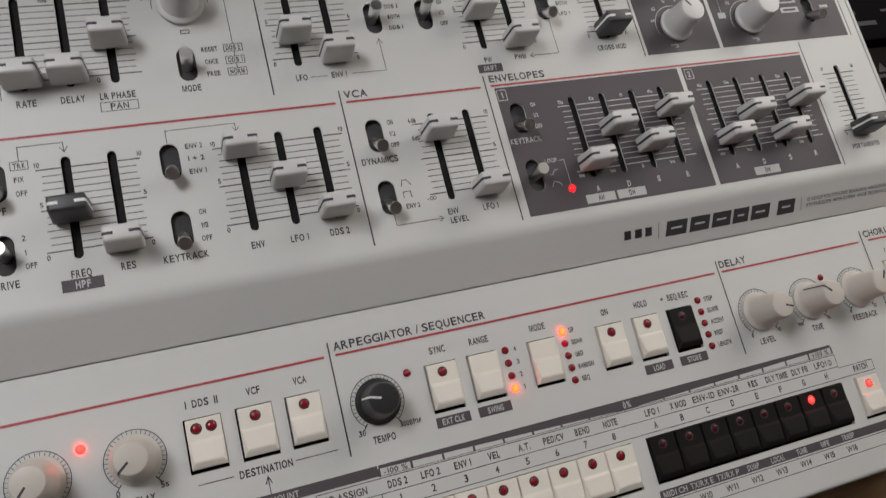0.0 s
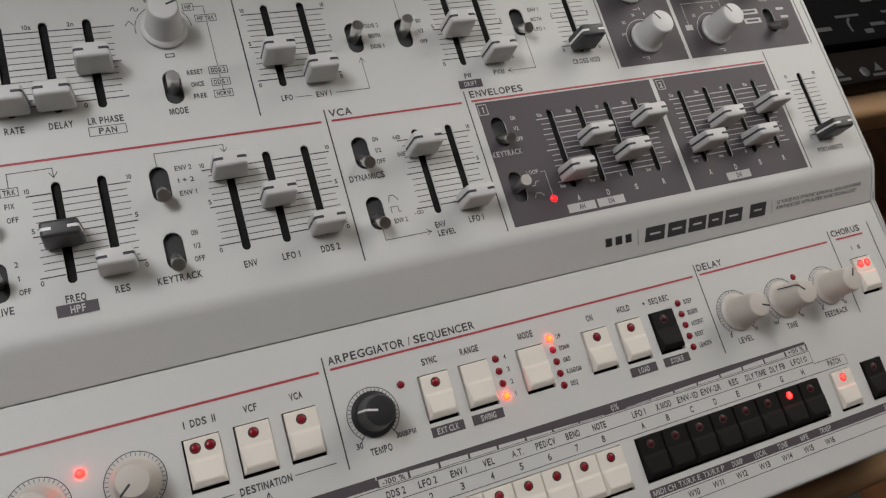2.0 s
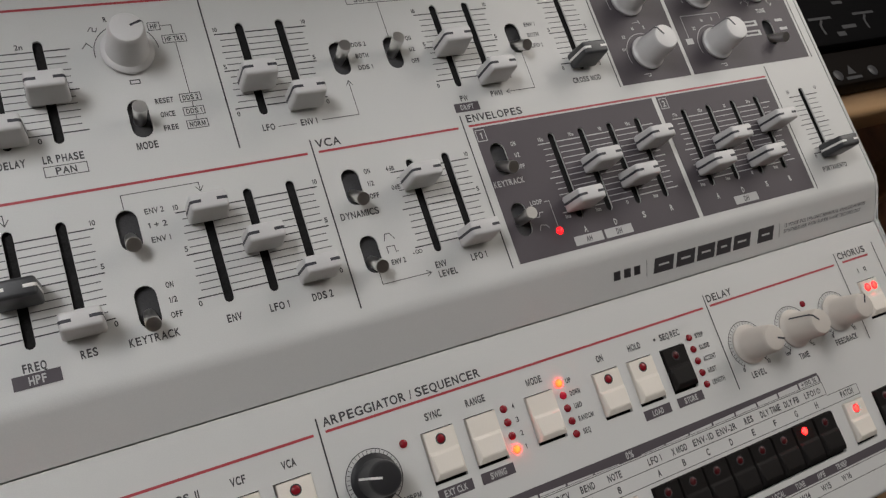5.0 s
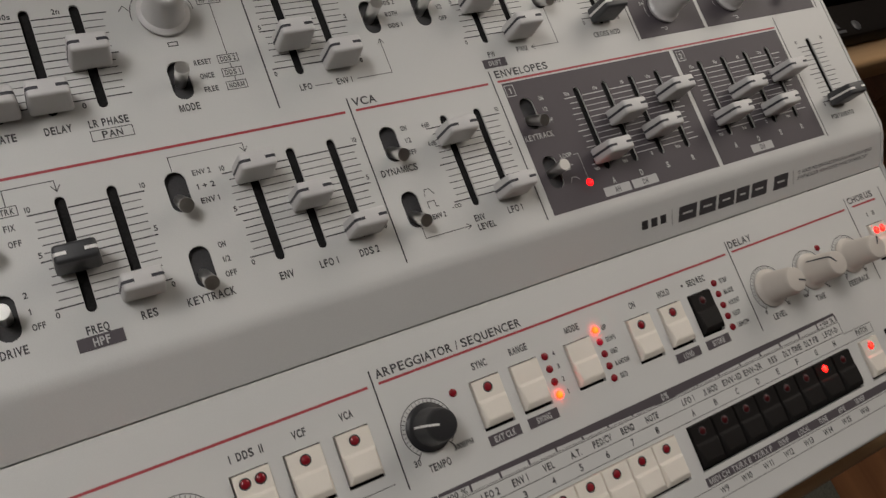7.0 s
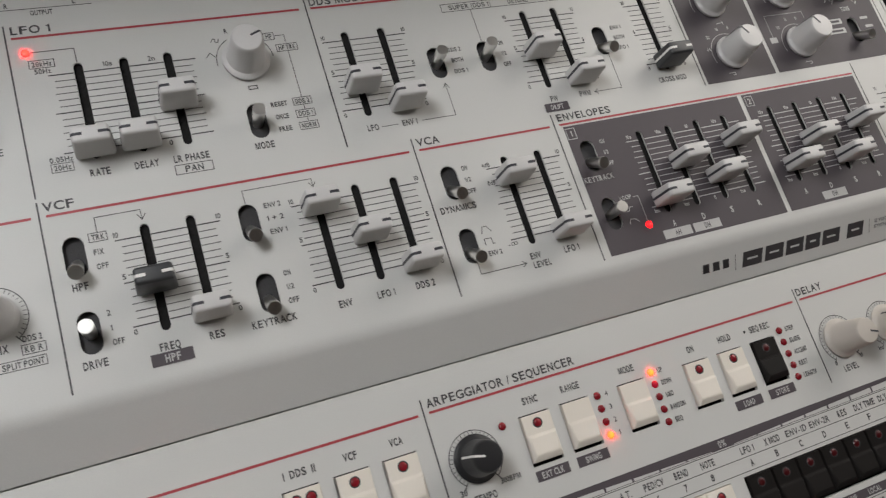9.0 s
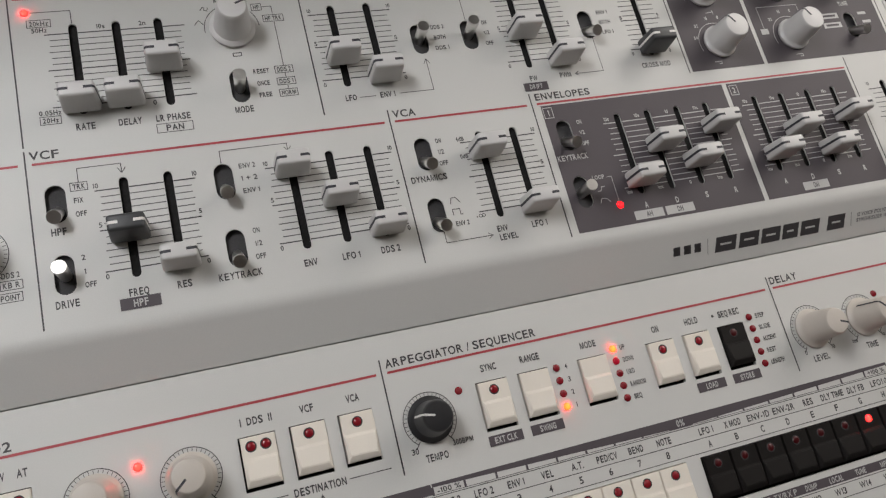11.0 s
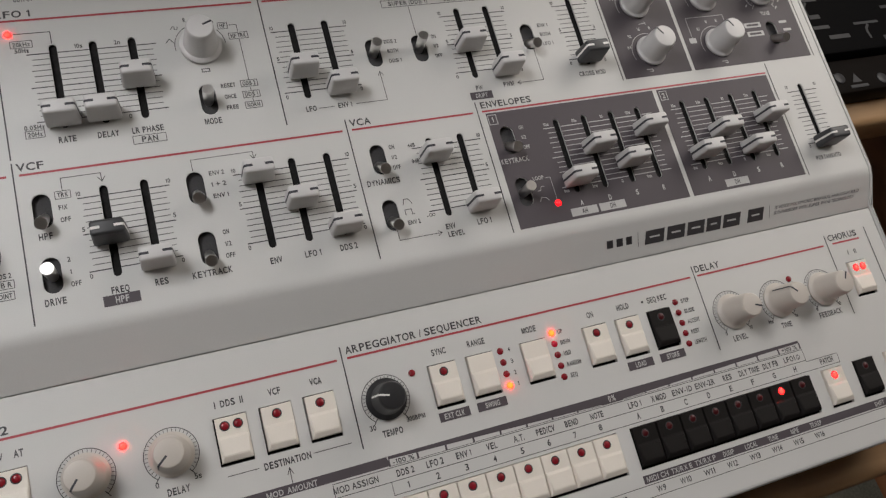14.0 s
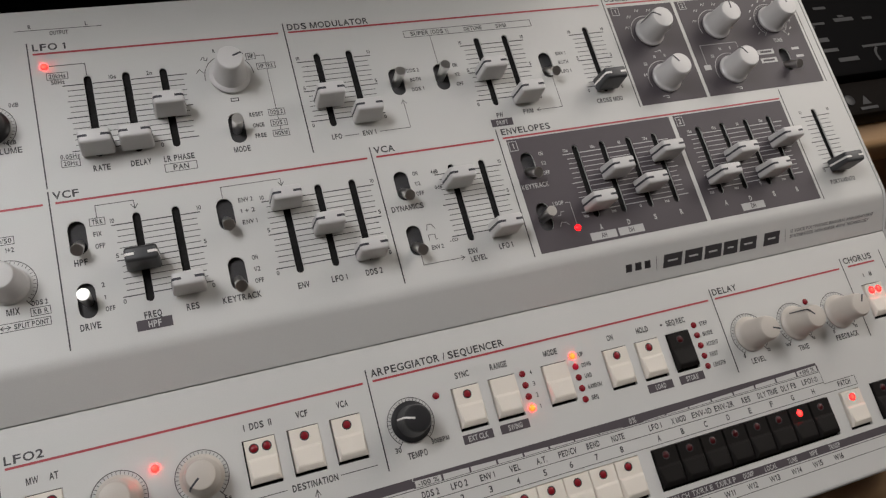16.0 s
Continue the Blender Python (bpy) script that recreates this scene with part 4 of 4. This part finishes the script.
dial(-74.3, 201.2, False, 9.3, INK)

# ---- lamps and buttons ----


def lens_profile(r):
    return [(r, -1.0), (r, 0.2), (r * 0.93, 0.45), (r * 0.75, 0.68), (r * 0.45, 0.82), (r * 0.15, 0.88)]


LENS = {m.name: plain_mesh("indicator_lamp", lathe(lens_profile(1.4), 20), m, 50) for m in (LED_OFF, LED_RED, LED_HOT, LED_ORANGE, LED_DIM)}
SMALL_LENS = {m.name: plain_mesh("indicator_lamp", lathe([(1.5, -1.0), (1.5, -0.12), (1.42, 0.06), (1.2, 0.24), (0.85, 0.38), (0.4, 0.45), (0.1, 0.47)], 20), m, 50) for m in (LED_OFF, LED_ROSE, LED_DARK)}
# Dark disc laid on the button for the shade in the lamp's recess.
RIM = plain_mesh("lamp_hole_disc", lathe([(1.82, -0.5), (1.82, 0.05)], 20), WELL)
LIT, UNLIT = "small round lit red lamp", "small round unlit dark red lamp"


def led(x, y, low, material):
    share("indicator_lamp", LENS[material.name], synth, at_mm(x, y, LOWER_Z if low else 0.0), UNLIT if material is LED_OFF else LIT)


led(-52.7, 225.0, False, LED_HOT)
led(147.1, 121.6, False, LED_RED)
led(-37.9, 66.8, True, LED_HOT)
led(68.1, 67.2, True, LED_OFF)
led(255.2, 67.3, True, LED_OFF)
for k in range(4):
    led(106.15, 53.0 + 4.7 * k, True, LED_ORANGE if k == 0 else LED_OFF)
for k in range(5):
    led(130.3, 50.7 + 4.65 * k, True, LED_ORANGE if k == 4 else LED_DIM if k == 3 else LED_OFF)
    led(192.3, 50.6 + 4.7 * k, True, LED_OFF)


def button_mesh(w, length, material):
    """A rocker-like push button: a flat head for the lamp, rising in a wedge to a bevelled front."""
    bm = bmesh.new()
    h, t = w / 2, length
    ridge = t - 6.9
    outer = [(-h, 0.0, 0.85), (h, 0.0, 0.85), (h, ridge, 0.9), (h, t, 0.9), (-h, t, 0.9), (-h, ridge, 0.9)]
    top = [bm.verts.new((x * MM, y * MM, z * MM)) for x, y, z in outer]
    foot = [bm.verts.new((x * MM, y * MM, -5.0 * MM)) for x, y, z in outer]
    pad = [bm.verts.new((x * MM, y * MM, z * MM)) for x, y, z in ((-h + 1.0, 2.1, 2.15), (h - 1.0, 2.1, 2.15), (h - 0.55, ridge - 0.6, 1.5), (-h + 0.55, ridge - 0.6, 1.5))]
    bm.faces.new((top[5], top[2], top[3], top[4]))
    bm.faces.new(pad)
    bm.faces.new((top[0], top[1], pad[1], pad[0]))
    bm.faces.new((top[1], top[2], pad[2], pad[1]))
    bm.faces.new((top[2], top[5], pad[3], pad[2]))
    bm.faces.new((top[5], top[0], pad[0], pad[3]))
    for k in range(6):
        n = (k + 1) % 6
        bm.faces.new((foot[k], foot[n], top[n], top[k]))
    bm.faces.new(foot[::-1])
    bmesh.ops.recalc_face_normals(bm, faces=bm.faces[:])
    bmesh.ops.bevel(bm, geom=[e for e in bm.edges if min(v.co.z for v in e.verts) > 0], offset=0.00022, segments=2, affect="EDGES")
    return plain_mesh("push_button", bm, material, 30)


BTN_CREAM, BTN_BLACK = button_mesh(11.2, 15.75, CREAM_PLASTIC), button_mesh(11.2, 15.75, KEY_BLACK)
ROW_CREAM, ROW_BLACK = button_mesh(11.4, 15.7, CREAM_PLASTIC), button_mesh(11.1, 15.7, KEY_BLACK)


def push_button(x, y, mesh, lamps, label):
    """y: the button's lower edge; lamps: pairs of an offset and a lamp material."""
    ob = share("push_button", mesh, synth, at_mm(x + 0.12, y + 0.1, LOWER_Z), label)
    for dx, material in lamps:
        share("lamp_hole_disc", RIM, ob, at_mm(x + dx, y + 12.75, LOWER_Z + 0.9))
        share("indicator_lamp", SMALL_LENS[material.name], ob, at_mm(x + dx, y + 12.75, LOWER_Z + 0.9))


CREAM, BLACK = "cream plastic push button", "black plastic push button"
y = 52.1
push_button(-73.5, y, BTN_CREAM, ((-2.3, LED_OFF), (2.3, LED_OFF)), CREAM)
push_button(-1.5, y, BTN_CREAM, ((-2.3, LED_OFF), (2.4, LED_OFF)), CREAM)
for x in (14.9, 31.1, 80.65, 150.15, 166.4):
    push_button(x, y, BTN_CREAM, ((0, LED_OFF),), CREAM)
for x in (96.85, 120.95):
    push_button(x, y, BTN_CREAM, (), CREAM)
push_button(182.6, y, BTN_BLACK, ((0, LED_DARK),), BLACK)
push_button(296.8, y, BTN_CREAM, ((-1.9, LED_ROSE), (2.4, LED_ROSE)), CREAM + " with two lit lamps")
y = 7.5
for k in range(8):
    push_button(56.35 + 11.83 * k, y, ROW_CREAM, ((0, LED_OFF),), CREAM)
    push_button(157.55 + 11.85 * k, y, ROW_BLACK, ((0, LED_ROSE if k == 6 else LED_DARK),), BLACK + (" with a lit lamp" if k == 6 else ""))
push_button(259.4, y, BTN_CREAM, ((0, LED_ROSE),), CREAM + " with a lit lamp")
push_button(278.2, y, BTN_BLACK, ((0, LED_DARK),), BLACK)
push_button(296.9, y, BTN_CREAM, ((0, LED_OFF),), CREAM)

# ---- the black console on the table ----
console = thing("audio_console", pose(0.55, 0.45, 0.635), "black audio console with grey markings on a wooden table", "console")
part("body", rounded_box(-0.55, 1.20, 0.278, 0.80, 0.635, 0.664, 0.004, 2, 1.0), GEAR_BLACK, console, m=Matrix(), smooth=40)
part("front_strip", rounded_box(-0.55, 1.20, 0.243, 0.2775, 0.635, 0.656, 0.004, 2, 1.0), GEAR_BROWN, console, m=Matrix(), smooth=40)
# Round printed icons on the strip, built as thin discs.
for x, y in ((0.531, 0.258), (0.575, 0.2525), (0.618, 0.252)):
    part("printed_icon", lathe([(5.2, 0), (5.2, 0.7), (4.8, 1.0)], 20), GEAR_GREY, console, m=pose(x, y, 0.656), smooth=40)
for x in (0.547, 0.592):
    part("marking", add_box(bmesh.new(), x - 0.0095, x + 0.0095, 0.2468, 0.2496, 0.6561, 0.6566, 1.0), GEAR_GREY, console, m=Matrix())
    bm = bmesh.new()
    bm.faces.new([bm.verts.new(p) for p in ((x - 0.005, 0.2520, 0.6565), (x + 0.005, 0.2520, 0.6565), (x + 0.001, 0.2610, 0.6565))])
    part("marking", bm, GEAR_GREY, console, m=Matrix())


def console_mark(points, w):
    """A line printed on the console's top, in millimetres."""
    part("marking", stroke(bmesh.new(), points, w, 664.4), GEAR_GREY, console, m=Matrix())


for x, y in ((584.0, 305.5), (640.0, 306.0), (532.0, 335.0)):
    console_mark([(x - 12.6, y), (x + 12.6, y)], 2.6)
    console_mark([(x, y - 3), (x - 3.0, y - 6), (x - 4.2, y - 10), (x - 4.0, y - 15.5)], 2.4)
for x0, x1, y, w in ((538.5, 556.5, 294.2, 4.2), (530, 537, 317, 4.5), (527, 541, 305.5, 3.6), (596, 601.5, 287.5, 4.6), (560, 578, 337, 4.0), (566, 570, 341, 2.5), (592, 600, 336, 3.0), (612, 622, 320, 3.2), (500, 512, 322, 3.4), (606, 620, 294, 3.6), (545, 556, 352, 3.0)):
    console_mark([(x0, y), (x1, y)], w)

# Two black blocks added to keep light off the panel's rear left.
case = solid("shade_block", rounded_box(-0.52, -0.195, 0.252, 0.62, 0.664, 1.04, 0.006, 2, 1.0), GEAR_BLACK, Matrix(), "black block on the console, added to shade the panel", "case", smooth=40)
case = solid("shade_block", rounded_box(-0.19, 0.200, 0.260, 0.42, 0.664, 1.01, 0.006, 2, 1.0), GEAR_BLACK, Matrix(), "plain black block on the console, added to shade the panel", "case", smooth=40)

# ---- set the queued lettering ----
# Advance of each character of a plain grotesque, in thousandths of its size; capitals are 718 high.
ADVANCE = dict(zip("ABCDEFGHIJKLMNOPQRSTUVWXYZ", (667, 667, 722, 722, 667, 611, 778, 722, 278, 500, 667, 556, 833, 722, 778, 667, 778, 722, 667, 611, 722, 667, 944, 667, 667, 611)))
ADVANCE.update(zip(" .,/-+&%()kHzmsndB", (278, 278, 278, 278, 333, 584, 667, 889, 333, 333, 500, 722, 500, 833, 500, 556, 556, 667)))
CAPITAL = 718.0


def bearing(c):
    """The gap on each side of a character's ink."""
    return 12 if c in "AVWXYT/" else 42 if c in "CGOQSJ0235689&" else 34 if c in "kzmsn-+" else 66


def own_glyph(c, stem):
    """The flagged figure one and the straight-sided M, as outlines in units of the capital height."""
    if c == "1":
        return [(0.27 - stem, 0), (0.27, 0), (0.27, 1), (0.29 - stem, 1), (0.25 - stem, 0.9), (0.0, 0.83), (0.0, 0.73), (0.27 - stem, 0.77)]
    if c == "M":
        return [(0, 0), (stem, 0), (stem, 0.76), (0.46 - stem * 0.55, 0), (0.46 + stem * 0.55, 0), (0.92 - stem, 0.76), (0.92 - stem, 0), (0.92, 0), (0.92, 1), (0.92 - stem * 1.5, 1), (0.46, 0.22), (stem * 1.5, 1), (0, 1)]


def glyphs_of(heavy):
    """Every needed character as points and faces, its ink from 0 to 1 across and its capitals 1 high."""
    found = {}
    texts = []
    chars = sorted(set("".join(t[0] for t in TEXTS)) - {" "} | {"H"})
    for c in chars:
        data = bpy.data.curves.new("lettering", "FONT")
        data.body, data.resolution_u, data.offset, data.fill_mode = c, 3, heavy * (0.7 if c in "W&%" else 1.0), "FRONT"
        texts.append(new("lettering", data))
    graph = bpy.context.evaluated_depsgraph_get()
    graph.update()
    for c, ob in zip(chars, texts):
        me = bpy.data.meshes.new_from_object(ob.evaluated_get(graph))
        found[c] = ([tuple(v.co) for v in me.vertices], [tuple(p.vertices) for p in me.polygons])
        bpy.data.meshes.remove(me)
    tall = max(p[1] for p in found["H"][0]) - heavy
    for ob in texts:
        data = ob.data
        bpy.data.objects.remove(ob)
        bpy.data.curves.remove(data)
    for c in chars:
        points, faces = found[c]
        own = own_glyph(c, 0.10 + heavy * 2.2)
        if own:
            points, faces = own, [tuple(range(len(own)))]
        x0, x1 = min(p[0] for p in points), max(p[0] for p in points)
        down = 1.0 if own else tall
        found[c] = ([((p[0] - x0) / (x1 - x0), p[1] / down) for p in points], faces)
    return found


PLAIN, SQUEEZED = glyphs_of(0.021), glyphs_of(0.029)
for s, x, y, h, w, material, low, z, name in TEXTS:
    cursor, ink = 0.0, []
    for c in s:
        side = bearing(c)
        wide = 360 if c == "1" else ADVANCE.get(c, 556)
        if c != " ":
            ink.append((c, cursor + side, cursor + wide - side))
        cursor += wide
    left, right = ink[0][1], ink[-1][2]
    sx, sy = w / (right - left), h
    if len(s) == 1:
        sx = min(sx, h / CAPITAL)
    glyphs = SQUEEZED if sx / (h / CAPITAL) < 0.8 else PLAIN
    points, faces = [], []
    for c, a, b in ink:
        first = len(points)
        for px, py in glyphs[c][0]:
            points.append(((a + (b - a) * px - (left + right) / 2) * sx * MM, (py * sy - h / 2) * MM, z * MM))
        faces += [tuple(first + i for i in f) for f in glyphs[c][1]]
    me = bpy.data.meshes.new(name)
    me.from_pydata(points, [], faces)
    me.materials.append(material)
    if low == "fold":
        me.transform(Matrix(((1, 0.2, 0, 0), (0, 1, 0, 0), (0, 0, 1, 0), (0, 0, 0, 1))))
        share(name, me, fold, fold_m @ Matrix.Translation((x * MM, y * MM, 0)))
    else:
        share(name, me, lower if low else upper, at_mm(x, y, LOWER_Z if low else 0.0))
